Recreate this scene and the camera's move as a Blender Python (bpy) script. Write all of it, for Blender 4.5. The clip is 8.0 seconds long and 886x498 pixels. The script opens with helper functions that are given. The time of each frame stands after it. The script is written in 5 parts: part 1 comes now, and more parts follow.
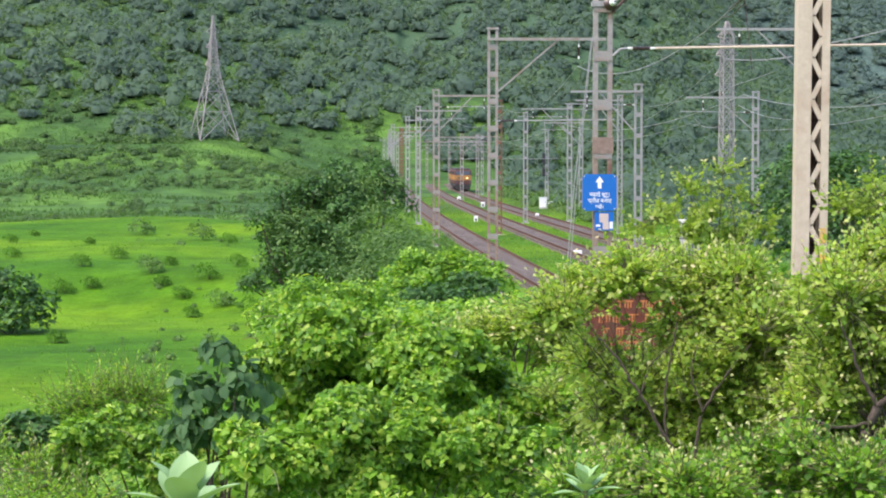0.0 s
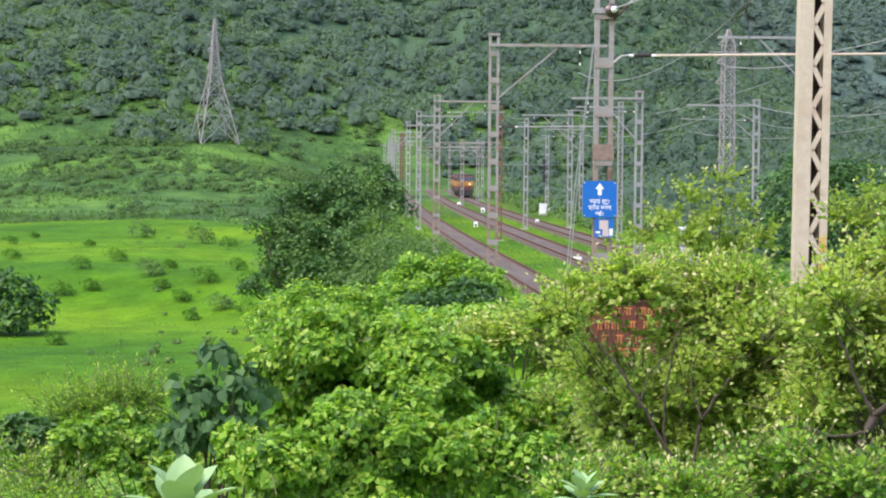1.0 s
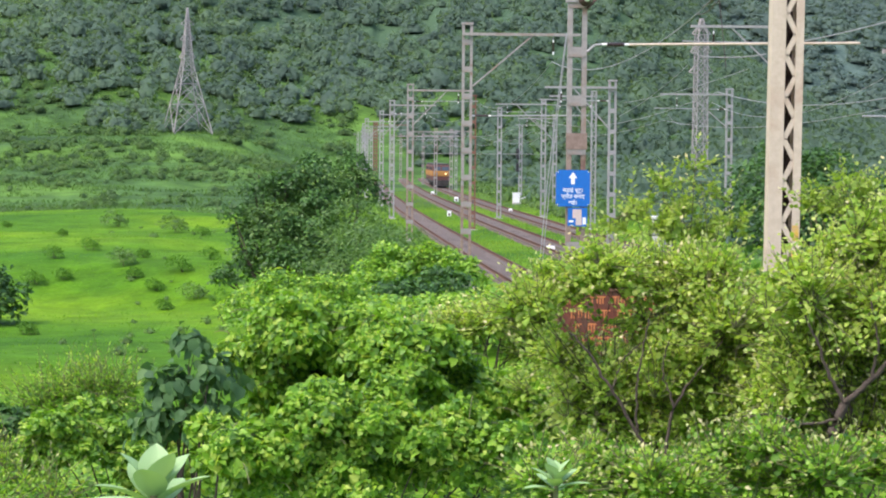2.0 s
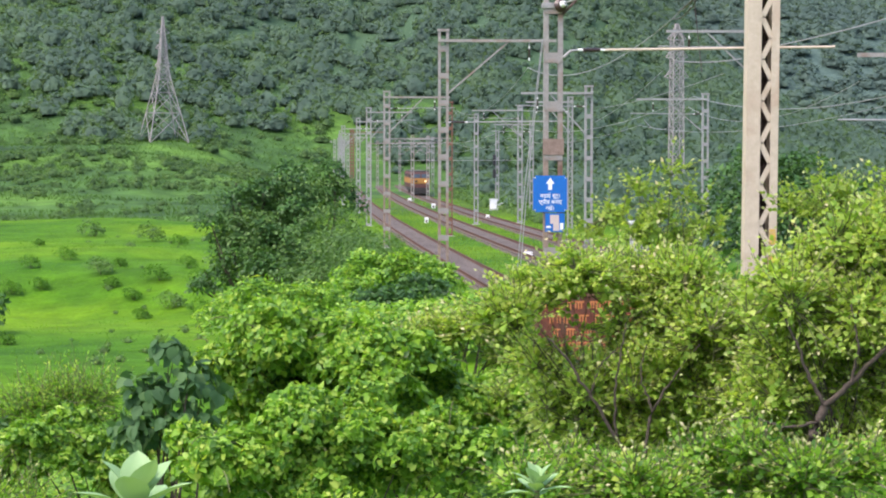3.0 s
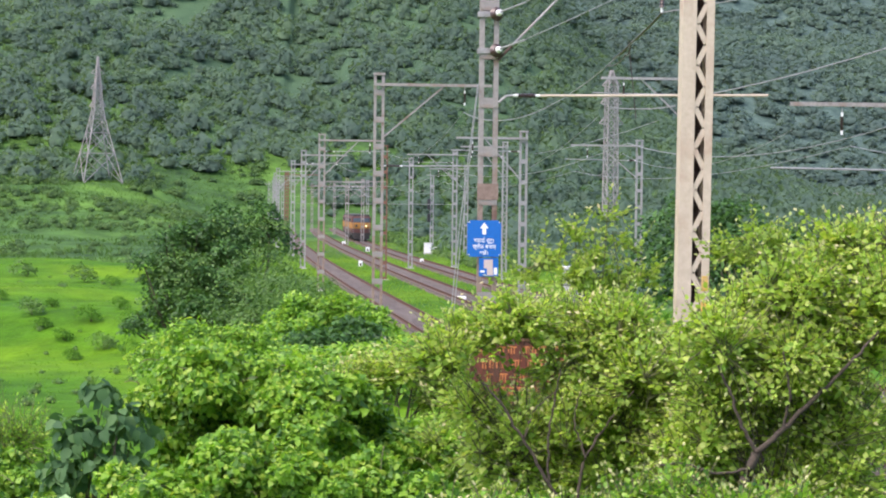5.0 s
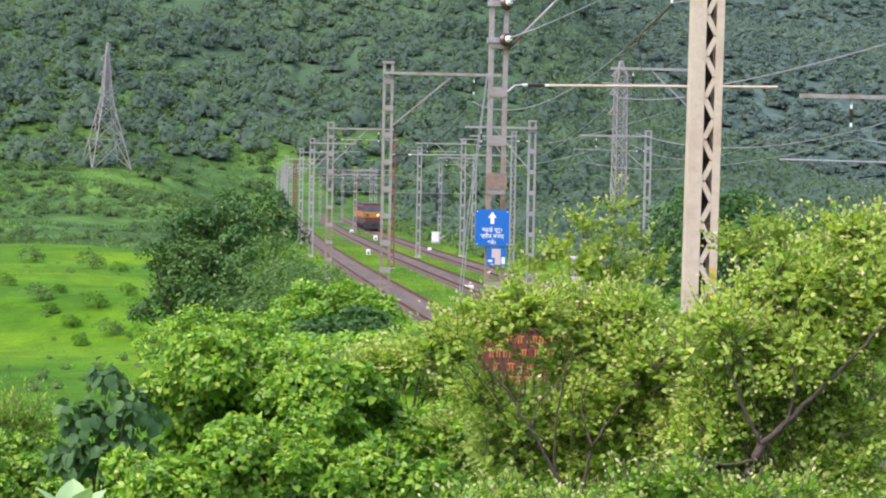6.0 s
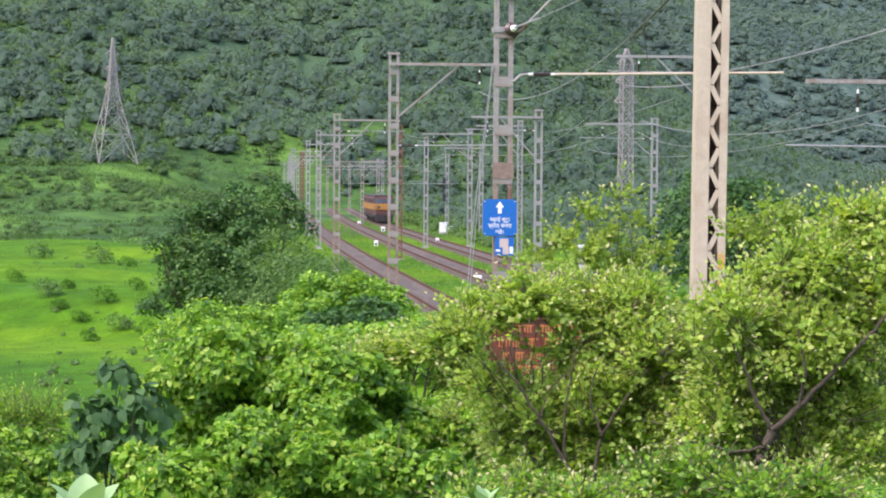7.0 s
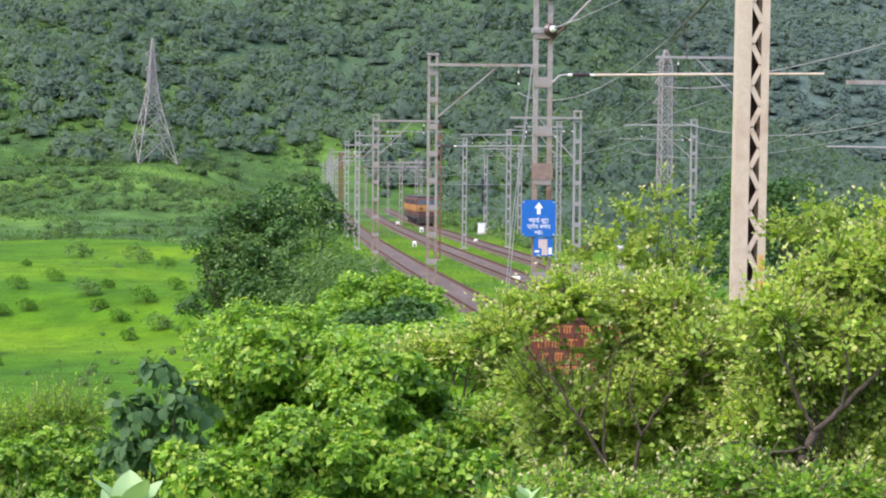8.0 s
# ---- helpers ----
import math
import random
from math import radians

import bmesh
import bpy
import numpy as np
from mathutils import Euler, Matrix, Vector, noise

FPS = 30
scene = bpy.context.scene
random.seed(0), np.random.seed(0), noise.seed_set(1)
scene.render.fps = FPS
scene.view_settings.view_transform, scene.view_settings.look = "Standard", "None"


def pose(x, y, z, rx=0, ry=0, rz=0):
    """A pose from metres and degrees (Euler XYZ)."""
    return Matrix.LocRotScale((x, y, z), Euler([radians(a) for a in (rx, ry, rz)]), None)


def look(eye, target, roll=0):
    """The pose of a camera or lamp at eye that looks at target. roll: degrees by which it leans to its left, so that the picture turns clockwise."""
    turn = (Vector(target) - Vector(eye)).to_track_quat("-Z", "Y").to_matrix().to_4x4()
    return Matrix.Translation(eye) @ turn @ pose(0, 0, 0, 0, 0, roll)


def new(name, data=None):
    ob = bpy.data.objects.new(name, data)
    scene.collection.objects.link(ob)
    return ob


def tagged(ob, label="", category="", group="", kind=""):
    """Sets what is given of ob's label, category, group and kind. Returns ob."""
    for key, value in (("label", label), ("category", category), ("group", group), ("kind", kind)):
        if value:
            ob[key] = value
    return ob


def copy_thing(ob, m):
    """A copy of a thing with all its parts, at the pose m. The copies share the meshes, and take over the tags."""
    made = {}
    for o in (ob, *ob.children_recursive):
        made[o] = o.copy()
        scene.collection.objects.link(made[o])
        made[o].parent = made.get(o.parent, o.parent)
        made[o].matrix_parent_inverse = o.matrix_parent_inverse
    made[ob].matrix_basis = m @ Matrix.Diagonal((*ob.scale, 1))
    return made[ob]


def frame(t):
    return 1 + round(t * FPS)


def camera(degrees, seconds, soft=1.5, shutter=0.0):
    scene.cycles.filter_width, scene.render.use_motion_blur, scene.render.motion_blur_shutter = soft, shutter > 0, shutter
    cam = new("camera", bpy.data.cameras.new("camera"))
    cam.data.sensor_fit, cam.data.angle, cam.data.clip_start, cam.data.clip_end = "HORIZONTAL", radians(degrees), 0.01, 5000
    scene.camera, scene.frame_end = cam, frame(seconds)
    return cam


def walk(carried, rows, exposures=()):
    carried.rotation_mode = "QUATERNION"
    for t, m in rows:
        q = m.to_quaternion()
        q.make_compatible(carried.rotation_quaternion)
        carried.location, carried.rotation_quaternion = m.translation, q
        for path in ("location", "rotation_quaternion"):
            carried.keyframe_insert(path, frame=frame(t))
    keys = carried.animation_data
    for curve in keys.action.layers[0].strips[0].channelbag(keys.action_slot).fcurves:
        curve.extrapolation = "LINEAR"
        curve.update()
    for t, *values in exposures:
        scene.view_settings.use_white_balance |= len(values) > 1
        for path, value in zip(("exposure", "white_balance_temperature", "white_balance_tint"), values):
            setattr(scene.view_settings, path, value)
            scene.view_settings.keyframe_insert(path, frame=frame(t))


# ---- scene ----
# ---------------------------------------------------------------- camera
EYE_Z = 5.6
cam = camera(23.94, 8.0, soft=2.0)
PATH = [
    (0, -0.0000, 0.0000, -0.0000, -2.4466, -0.0000, 0.0000),
    (0.5, 0.0061, -0.0000, 0.0012, -2.2897, 0.0206, 0.3719),
    (1, 0.0014, -0.0000, 0.0010, -2.3006, -0.0089, 0.5087),
    (1.5, 0.0014, 0.0001, -0.0038, -2.5342, -0.3565, 0.2738),
    (2, 0.0040, 0.0000, -0.0009, -2.5906, -0.7386, 0.4841),
    (2.2, 0.0035, -0.0001, 0.0005, -2.3155, -0.9874, 0.6409),
    (3.3, -0.0043, 0.0001, -0.0078, -2.4253, -1.2597, -0.2055),
    (3.5, -0.0004, 0.0001, -0.0078, -1.7185, -0.6773, -0.5086),
    (4, -0.0054, 0.0001, -0.0080, -1.7812, -1.3764, -0.0734),
    (4.5, -0.0046, 0.0001, -0.0051, -0.9292, -2.7579, 0.2611),
    (4.7, 0.0028, 0.0001, -0.0041, -1.1704, -3.0075, 0.3748),
    (5.8, -0.0038, 0.0000, 0.0012, -1.2121, -3.1571, 1.3348),
    (6, -0.0018, 0.0001, -0.0053, -1.4953, -2.9496, 1.1379),
    (6.5, -0.0055, 0.0001, -0.0069, -1.5270, -2.4136, 0.5408),
    (7, -0.0047, 0.0001, -0.0062, -1.7613, -2.7398, 0.3757),
    (7.5, -0.0121, 0.0001, -0.0055, -1.5881, -2.4511, 0.2719),
    (8, -0.0177, 0.0002, -0.0119, -1.7471, -1.6897, 0.5036),
]
walk(cam, [(t, pose(x, y, EYE_Z + z, 90 + p, 0, a) @ pose(0, 0, 0, 0, 0, r)) for t, x, y, z, p, a, r in PATH],
     exposures=((0.0, 1.5, 6500, 18), (8.0, 1.5, 6500, 23)))

# ---------------------------------------------------------------- light
world = bpy.data.worlds.new("sky")
scene.world = world
world.use_nodes = True
sky = world.node_tree.nodes.new("ShaderNodeTexSky")
sky.sky_type = "NISHITA"
sky.sun_disc = False
sky.sun_elevation = radians(58)
sky.sun_rotation = radians(-125)
sky.dust_density = 3.0
back = world.node_tree.nodes["Background"]
back.inputs["Strength"].default_value = 0.15
world.node_tree.links.new(sky.outputs["Color"], back.inputs["Color"])
sun = new("sun", bpy.data.lights.new("sun", "SUN"))
sun.data.energy = 1.15
sun.data.angle = radians(35)
sun.data.color = (1.0, 0.95, 0.86)
sun.matrix_world = look((-49, -34, 95), (0, 0, 0))

RNG = np.random.default_rng(7)


# ---------------------------------------------------------------- mesh helpers
def lattice_noise(x, y, seed=0):
    """Smooth value noise, about -1 to 1, with cells one metre wide."""
    xi, yi = np.floor(x), np.floor(y)
    fx, fy = x - xi, y - yi
    fx, fy = fx * fx * (3 - 2 * fx), fy * fy * (3 - 2 * fy)

    def corner(a, b):
        v = np.sin(a * 127.1 + b * 311.7 + seed * 74.7) * 43758.5453
        return (v - np.floor(v)) * 2 - 1
    top = corner(xi, yi) * (1 - fx) + corner(xi + 1, yi) * fx
    low = corner(xi, yi + 1) * (1 - fx) + corner(xi + 1, yi + 1) * fx
    return top * (1 - fy) + low * fy


def fbm(x, y, size, octaves=4, seed=0):
    total, amp = 0, 1.0
    for i in range(octaves):
        total = total + amp * lattice_noise(x / size + 17.3 * i, y / size - 9.1 * i, seed + i)
        size, amp = size / 2.03, amp * 0.5
    return total


def smooth(a, b, v):
    t = np.clip((v - a) / (b - a), 0, 1)
    return t * t * (3 - 2 * t)


def np_mesh(name, verts, faces, material, smooth_shade=False):
    """A mesh from arrays: verts (n, 3), faces (m, 3) or (m, 4)."""
    me = bpy.data.meshes.new(name)
    n, m, k = len(verts), len(faces), faces.shape[1]
    me.vertices.add(n)
    me.vertices.foreach_set("co", np.ascontiguousarray(verts, np.float32).ravel())
    me.loops.add(m * k)
    me.loops.foreach_set("vertex_index", np.ascontiguousarray(faces, np.int32).ravel())
    me.polygons.add(m)
    me.polygons.foreach_set("loop_start", np.arange(0, m * k, k, dtype=np.int32))
    if smooth_shade:
        me.polygons.foreach_set("use_smooth", np.ones(m, bool))
    me.materials.append(material)
    me.update(calc_edges=True)
    me.validate()
    return me


def part(name, source, material, parent, label=""):
    """One mesh object under a thing or under a part, from a bmesh or a mesh."""
    if isinstance(source, bmesh.types.BMesh):
        me = bpy.data.meshes.new(name)
        source.to_mesh(me)
        source.free()
        me.materials.append(material)
    else:
        me = source
    ob = new(name, me)
    ob.parent = parent
    return tagged(ob, label)


def thing(name, m, label, category, group="", kind=""):
    ob = new(name)
    ob.empty_display_size = 0.2
    ob.matrix_basis = m
    return tagged(ob, label, category, group, kind)


def box(bm, x0, x1, y0, y1, z0, z1, bevel=0.0):
    m = Matrix.Translation(((x0 + x1) / 2, (y0 + y1) / 2, (z0 + z1) / 2)) @ Matrix.Diagonal((x1 - x0, y1 - y0, z1 - z0, 1))
    made = bmesh.ops.create_cube(bm, size=1, matrix=m)["verts"]
    if bevel:
        edges = list({e for v in made for e in v.link_edges})
        bmesh.ops.bevel(bm, geom=edges, offset=bevel, segments=2, affect="EDGES", profile=0.6)
    return bm


def extrude(bm, outline, z0, z1):
    """An upright bar with the given outline."""
    n = len(outline)
    low = [bm.verts.new((x, y, z0)) for x, y in outline]
    top = [bm.verts.new((x, y, z1)) for x, y in outline]
    for i in range(n):
        bm.faces.new((low[i], low[(i + 1) % n], top[(i + 1) % n], top[i]))
    bm.faces.new(top)
    bm.faces.new(low[::-1])
    return bm


def bar(bm, a, b, w, d=None):
    """A straight bar of rectangular section from a to b."""
    a, b = Vector(a), Vector(b)
    m = Matrix.Translation((a + b) / 2) @ (b - a).to_track_quat("Z", "Y").to_matrix().to_4x4()
    bmesh.ops.create_cube(bm, size=1, matrix=m @ Matrix.Diagonal((w, d or w, (b - a).length, 1)))
    return bm


def rod(bm, a, b, r0, r1=None, sides=8):
    """A round bar from a to b."""
    a, b = Vector(a), Vector(b)
    m = Matrix.Translation((a + b) / 2) @ (b - a).to_track_quat("Z", "Y").to_matrix().to_4x4()
    bmesh.ops.create_cone(bm, cap_ends=True, segments=sides, radius1=r0, radius2=r0 if r1 is None else r1, depth=(b - a).length, matrix=m)
    return bm


def tube_mesh(name, points, radii, material, sides=5):
    """A tube along points, with a radius at each."""
    pts = np.array(points, float)
    n = len(pts)
    tang = np.gradient(pts, axis=0)
    tang /= np.linalg.norm(tang, axis=1)[:, None] + 1e-9
    ref = np.where(np.abs(tang[:, 2:]) > 0.9, [[1.0, 0, 0]], [[0, 0, 1.0]])
    u = np.cross(tang, ref)
    u /= np.linalg.norm(u, axis=1)[:, None]
    v = np.cross(tang, u)
    a = np.linspace(0, 2 * np.pi, sides, endpoint=False)
    ring = pts[:, None] + np.array(radii, float).reshape(-1, 1, 1) * (u[:, None] * np.cos(a)[None, :, None] + v[:, None] * np.sin(a)[None, :, None])
    i, j = np.meshgrid(np.arange(n - 1), np.arange(sides), indexing="ij")
    k = (j + 1) % sides
    f = np.stack([i * sides + j, i * sides + k, (i + 1) * sides + k, (i + 1) * sides + j], -1).reshape(-1, 4)
    return np_mesh(name, ring.reshape(-1, 3), f, material, True)


# ---------------------------------------------------------------- materials
def material(name, build):
    mat = bpy.data.materials.new(name)
    mat.use_nodes = True
    tree = mat.node_tree
    build(tree, tree.nodes["Principled BSDF"])
    return mat


def noise_node(tree, scale, detail=4, rough=0.6, coords=None):
    n = tree.nodes.new("ShaderNodeTexNoise")
    n.inputs["Scale"].default_value, n.inputs["Detail"].default_value, n.inputs["Roughness"].default_value = scale, detail, rough
    if coords is not None:
        tree.links.new(coords, n.inputs["Vector"])
    return n


def ramp(tree, fac, stops):
    r = tree.nodes.new("ShaderNodeValToRGB")
    while len(r.color_ramp.elements) < len(stops):
        r.color_ramp.elements.new(0.5)
    for e, (p, c) in zip(r.color_ramp.elements, stops):
        e.position, e.color = p, (*c, 1)
    tree.links.new(fac, r.inputs["Fac"])
    return r


def mix(tree, fac, a, b, mode="MIX"):
    n = tree.nodes.new("ShaderNodeMix")
    n.data_type, n.blend_type = "RGBA", mode
    for socket, v in ((n.inputs[0], fac), (n.inputs[6], a), (n.inputs[7], b)):
        if isinstance(v, (int, float)):
            socket.default_value = v
        elif isinstance(v, tuple):
            socket.default_value = (*v, 1)
        else:
            tree.links.new(v, socket)
    return n.outputs[2]


def bump(tree, shader, height, strength, distance):
    b = tree.nodes.new("ShaderNodeBump")
    b.inputs["Strength"].default_value, b.inputs["Distance"].default_value = strength, distance
    tree.links.new(height, b.inputs["Height"])
    tree.links.new(b.outputs["Normal"], shader.inputs["Normal"])


def place(tree):
    return tree.nodes.new("ShaderNodeNewGeometry").outputs["Position"]


def object_place(tree):
    return tree.nodes.new("ShaderNodeTexCoord").outputs["Object"]


def worn(name, dark, light, scale, rough=0.6, metal=0.0, stain=None, stain_at=0.6, relief=0.3):
    """Paint, metal or stone: two colours in fine grain, and stains with a shape of their own."""
    def build(tree, s):
        c = object_place(tree)
        fine, broad = noise_node(tree, scale * 6, 6, 0.7, c), noise_node(tree, scale, 4, 0.6, c)
        col = ramp(tree, fine.outputs["Fac"], [(0.3, dark), (0.7, light)]).outputs["Color"]
        if stain:
            m = ramp(tree, broad.outputs["Fac"], [(stain_at - 0.06, (0, 0, 0)), (stain_at + 0.1, (1, 1, 1))])
            col = mix(tree, m.outputs["Color"], col, stain)
        tree.links.new(col, s.inputs["Base Color"])
        s.inputs["Roughness"].default_value, s.inputs["Metallic"].default_value = rough, metal
        bump(tree, s, fine.outputs["Fac"], relief, 0.01)
    return material(name, build)


def leafy(name, stops, rough=0.5, glow=0.35, blotch=6.0, share=0.38):
    """Leaves: each leaf takes a colour of its own, and some light comes through it."""
    def build(tree, s):
        g = tree.nodes.new("ShaderNodeNewGeometry")
        broad = noise_node(tree, blotch, 2, 0.5, g.outputs["Position"])
        add = tree.nodes.new("ShaderNodeMath")
        add.operation = "MULTIPLY_ADD"
        tree.links.new(g.outputs["Random Per Island"], add.inputs[0])
        add.inputs[1].default_value = 1.0 - share
        half = tree.nodes.new("ShaderNodeMath")
        half.operation = "MULTIPLY"
        tree.links.new(broad.outputs["Fac"], half.inputs[0])
        half.inputs[1].default_value = share
        tree.links.new(half.outputs[0], add.inputs[2])
        col = ramp(tree, add.outputs[0], stops).outputs["Color"]
        tree.links.new(col, s.inputs["Base Color"])
        s.inputs["Roughness"].default_value = rough
        s.inputs["Specular IOR Level"].default_value = 0.35
        t = tree.nodes.new("ShaderNodeBsdfTranslucent")
        tree.links.new(mix(tree, 1.0, col, (1.0, 1.0, 0.45), "MULTIPLY"), t.inputs["Color"])
        m = tree.nodes.new("ShaderNodeMixShader")
        m.inputs[0].default_value = glow
        tree.links.new(s.outputs["BSDF"], m.inputs[1])
        tree.links.new(t.outputs["BSDF"], m.inputs[2])
        tree.links.new(m.outputs[0], tree.nodes["Material Output"].inputs["Surface"])
    return material(name, build)


def ground_material(tree, s):
    p = place(tree)
    broad, mid, fine = noise_node(tree, 0.035, 5, 0.6, p), noise_node(tree, 0.35, 5, 0.65, p), noise_node(tree, 4.0, 6, 0.7, p)
    grass = ramp(tree, broad.outputs["Fac"], [(0.36, (0.04, 0.13, 0.007)), (0.47, (0.066, 0.178, 0.006)), (0.6, (0.118, 0.24, 0.005))]).outputs["Color"]
    tuft = ramp(tree, mid.outputs["Fac"], [(0.35, (0.45, 0.5, 0.4)), (0.6, (1, 1, 1))]).outputs["Color"]
    grass = mix(tree, 0.75, grass, tuft, "MULTIPLY")
    grain = ramp(tree, fine.outputs["Fac"], [(0.3, (0.6, 0.6, 0.6)), (0.7, (1.15, 1.15, 1.0))]).outputs["Color"]
    grass = mix(tree, 0.7, grass, grain, "MULTIPLY")
    # rough pasture on the slopes past the meadow, with a ragged border
    split = tree.nodes.new("ShaderNodeSeparateXYZ")
    tree.links.new(p, split.inputs[0])
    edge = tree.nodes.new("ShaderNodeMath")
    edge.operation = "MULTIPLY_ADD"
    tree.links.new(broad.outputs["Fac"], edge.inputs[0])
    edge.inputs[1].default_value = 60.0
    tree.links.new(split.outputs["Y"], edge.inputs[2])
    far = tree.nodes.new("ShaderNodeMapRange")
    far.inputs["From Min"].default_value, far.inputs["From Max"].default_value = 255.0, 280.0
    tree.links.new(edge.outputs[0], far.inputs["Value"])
    patch = noise_node(tree, 0.022, 4, 0.6, p)
    rough = ramp(tree, patch.outputs["Fac"], [(0.38, (0.044, 0.096, 0.034)), (0.5, (0.06, 0.135, 0.034)), (0.62, (0.09, 0.19, 0.034))]).outputs["Color"]
    mottle = noise_node(tree, 0.13, 6, 0.7, p)
    spots = ramp(tree, mottle.outputs["Fac"], [(0.38, (0.4, 0.45, 0.45)), (0.56, (1.1, 1.1, 1.0))]).outputs["Color"]
    rough = mix(tree, 0.75, rough, spots, "MULTIPLY")
    rough = mix(tree, 0.6, rough, tuft, "MULTIPLY")
    grass = mix(tree, far.outputs["Result"], grass, rough)
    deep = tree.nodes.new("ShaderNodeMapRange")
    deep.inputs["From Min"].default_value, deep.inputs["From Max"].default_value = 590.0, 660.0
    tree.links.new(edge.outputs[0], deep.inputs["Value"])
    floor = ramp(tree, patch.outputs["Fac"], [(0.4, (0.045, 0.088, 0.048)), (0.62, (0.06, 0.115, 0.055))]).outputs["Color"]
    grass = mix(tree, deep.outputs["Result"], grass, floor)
    # the far mountain's forest floor, its colour blued to paint in distance haze
    remote_haze = tree.nodes.new("ShaderNodeMapRange")
    remote_haze.inputs["From Min"].default_value, remote_haze.inputs["From Max"].default_value = 960.0, 1080.0
    tree.links.new(edge.outputs[0], remote_haze.inputs["Value"])
    grass = mix(tree, remote_haze.outputs["Result"], grass, ramp(tree, mottle.outputs["Fac"], [(0.36, (0.04, 0.072, 0.062)), (0.62, (0.085, 0.135, 0.115))]).outputs["Color"])
    tree.links.new(grass, s.inputs["Base Color"])
    s.inputs["Roughness"].default_value = 0.9
    s.inputs["Specular IOR Level"].default_value = 0.1
    bump(tree, s, mid.outputs["Fac"], 0.8, 0.6)


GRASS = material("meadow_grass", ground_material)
BALLAST = worn("ballast", (0.046, 0.035, 0.026), (0.118, 0.09, 0.066), 2.0, 0.95, 0, (0.06, 0.046, 0.03), 0.55, 1.0)
RAIL = worn("rusty_rail", (0.06, 0.028, 0.016), (0.13, 0.06, 0.035), 3.0, 0.75, 0.3)
STEEL = worn("weathered_galvanised", (0.22, 0.22, 0.215), (0.36, 0.35, 0.345), 1.5, 0.55, 0.25, (0.27, 0.21, 0.18), 0.64)
RUSTY = worn("rusted_steel", (0.10, 0.045, 0.03), (0.24, 0.12, 0.08), 2.5, 0.85, 0.1)
STAINED = worn("stained_steel", (0.22, 0.2, 0.188), (0.35, 0.325, 0.305), 1.2, 0.6, 0.2, (0.24, 0.165, 0.125), 0.57)
CREAM = worn("aluminium_paint", (0.45, 0.37, 0.275), (0.57, 0.48, 0.37), 1.2, 0.5, 0.1, (0.42, 0.30, 0.215), 0.6)
INSIDE = worn("dark_brown", (0.06, 0.035, 0.03), (0.12, 0.075, 0.06), 2.0, 0.8)
WHITE = worn("white_paint", (0.68, 0.68, 0.66), (0.82, 0.82, 0.8), 2.0, 0.6, 0, (0.5, 0.48, 0.42), 0.66)
DARK = worn("dark_glaze", (0.035, 0.02, 0.018), (0.07, 0.04, 0.035), 4.0, 0.3)
WIRE = worn("bare_wire", (0.22, 0.23, 0.23), (0.36, 0.36, 0.35), 3.0, 0.5, 0.3)
BLUE = worn("blue_enamel", (0.0, 0.105, 0.40), (0.0, 0.13, 0.50), 2.0, 0.35, 0, None, 0.6, 0.05)
LETTER = worn("white_lettering", (0.72, 0.74, 0.76), (0.85, 0.86, 0.88), 5.0, 0.5, 0, None, 0.6, 0.02)
BARK = worn("bark", (0.034, 0.025, 0.018), (0.09, 0.068, 0.05), 8.0, 0.9, 0, None, 0.6, 1.0)
LEAF_VINE = leafy("vine_leaf", [(0.15, (0.045, 0.135, 0.02)), (0.42, (0.15, 0.34, 0.032)), (0.68, (0.29, 0.51, 0.055)), (0.85, (0.46, 0.58, 0.1))], 0.4, 0.5, 1.6)
LEAF_LIME = leafy("lime_leaf", [(0.1, (0.145, 0.29, 0.045)), (0.4, (0.305, 0.485, 0.07)), (0.7, (0.48, 0.62, 0.12)), (0.92, (0.62, 0.65, 0.22))], 0.42, 0.55, 2.0)
LEAF_YOUNG = leafy("young_leaf", [(0.1, (0.34, 0.45, 0.13)), (0.5, (0.50, 0.54, 0.22)), (0.9, (0.66, 0.56, 0.34))], 0.5, 0.4)
LEAF_OLIVE = leafy("olive_leaf", [(0.1, (0.165, 0.295, 0.05)), (0.5, (0.3, 0.445, 0.075)), (0.9, (0.44, 0.54, 0.115))], 0.5, 0.58, 1.6)
LEAF_DARK = leafy("dark_leaf", [(0.1, (0.02, 0.065, 0.015)), (0.5, (0.045, 0.125, 0.024)), (0.9, (0.09, 0.21, 0.035))], 0.5, 0.32)
LEAF_TEAK = leafy("broad_leaf", [(0.1, (0.045, 0.12, 0.046)), (0.5, (0.075, 0.175, 0.06)), (0.9, (0.14, 0.26, 0.085))], 0.65, 0.45, 2.0)
LEAF_PALE = leafy("pale_leaf", [(0.1, (0.20, 0.36, 0.13)), (0.6, (0.28, 0.44, 0.20)), (0.9, (0.42, 0.56, 0.34))], 0.6, 0.25)
# hill foliage: bluish distance haze is painted into these leaf tones
LEAF_HILL_HAZED = leafy("hazed_hill_leaf", [(0.3, (0.08, 0.138, 0.108)), (0.5, (0.095, 0.165, 0.118)), (0.7, (0.122, 0.21, 0.118))], 0.8, 0.5, 0.035, 0.8)
LEAF_SCRUB = leafy("scrub_leaf", [(0.3, (0.058, 0.125, 0.045)), (0.5, (0.08, 0.165, 0.052)), (0.7, (0.12, 0.225, 0.06))], 0.75, 0.5, 0.06, 0.6)
# mountain foliage blued further, aerial haze mixed straight into the colour
LEAF_FAR_HAZED = leafy("hazed_mountain_leaf", [(0.3, (0.09, 0.148, 0.132)), (0.5, (0.102, 0.168, 0.142)), (0.7, (0.122, 0.198, 0.144))], 0.8, 0.4, 0.012, 0.8)
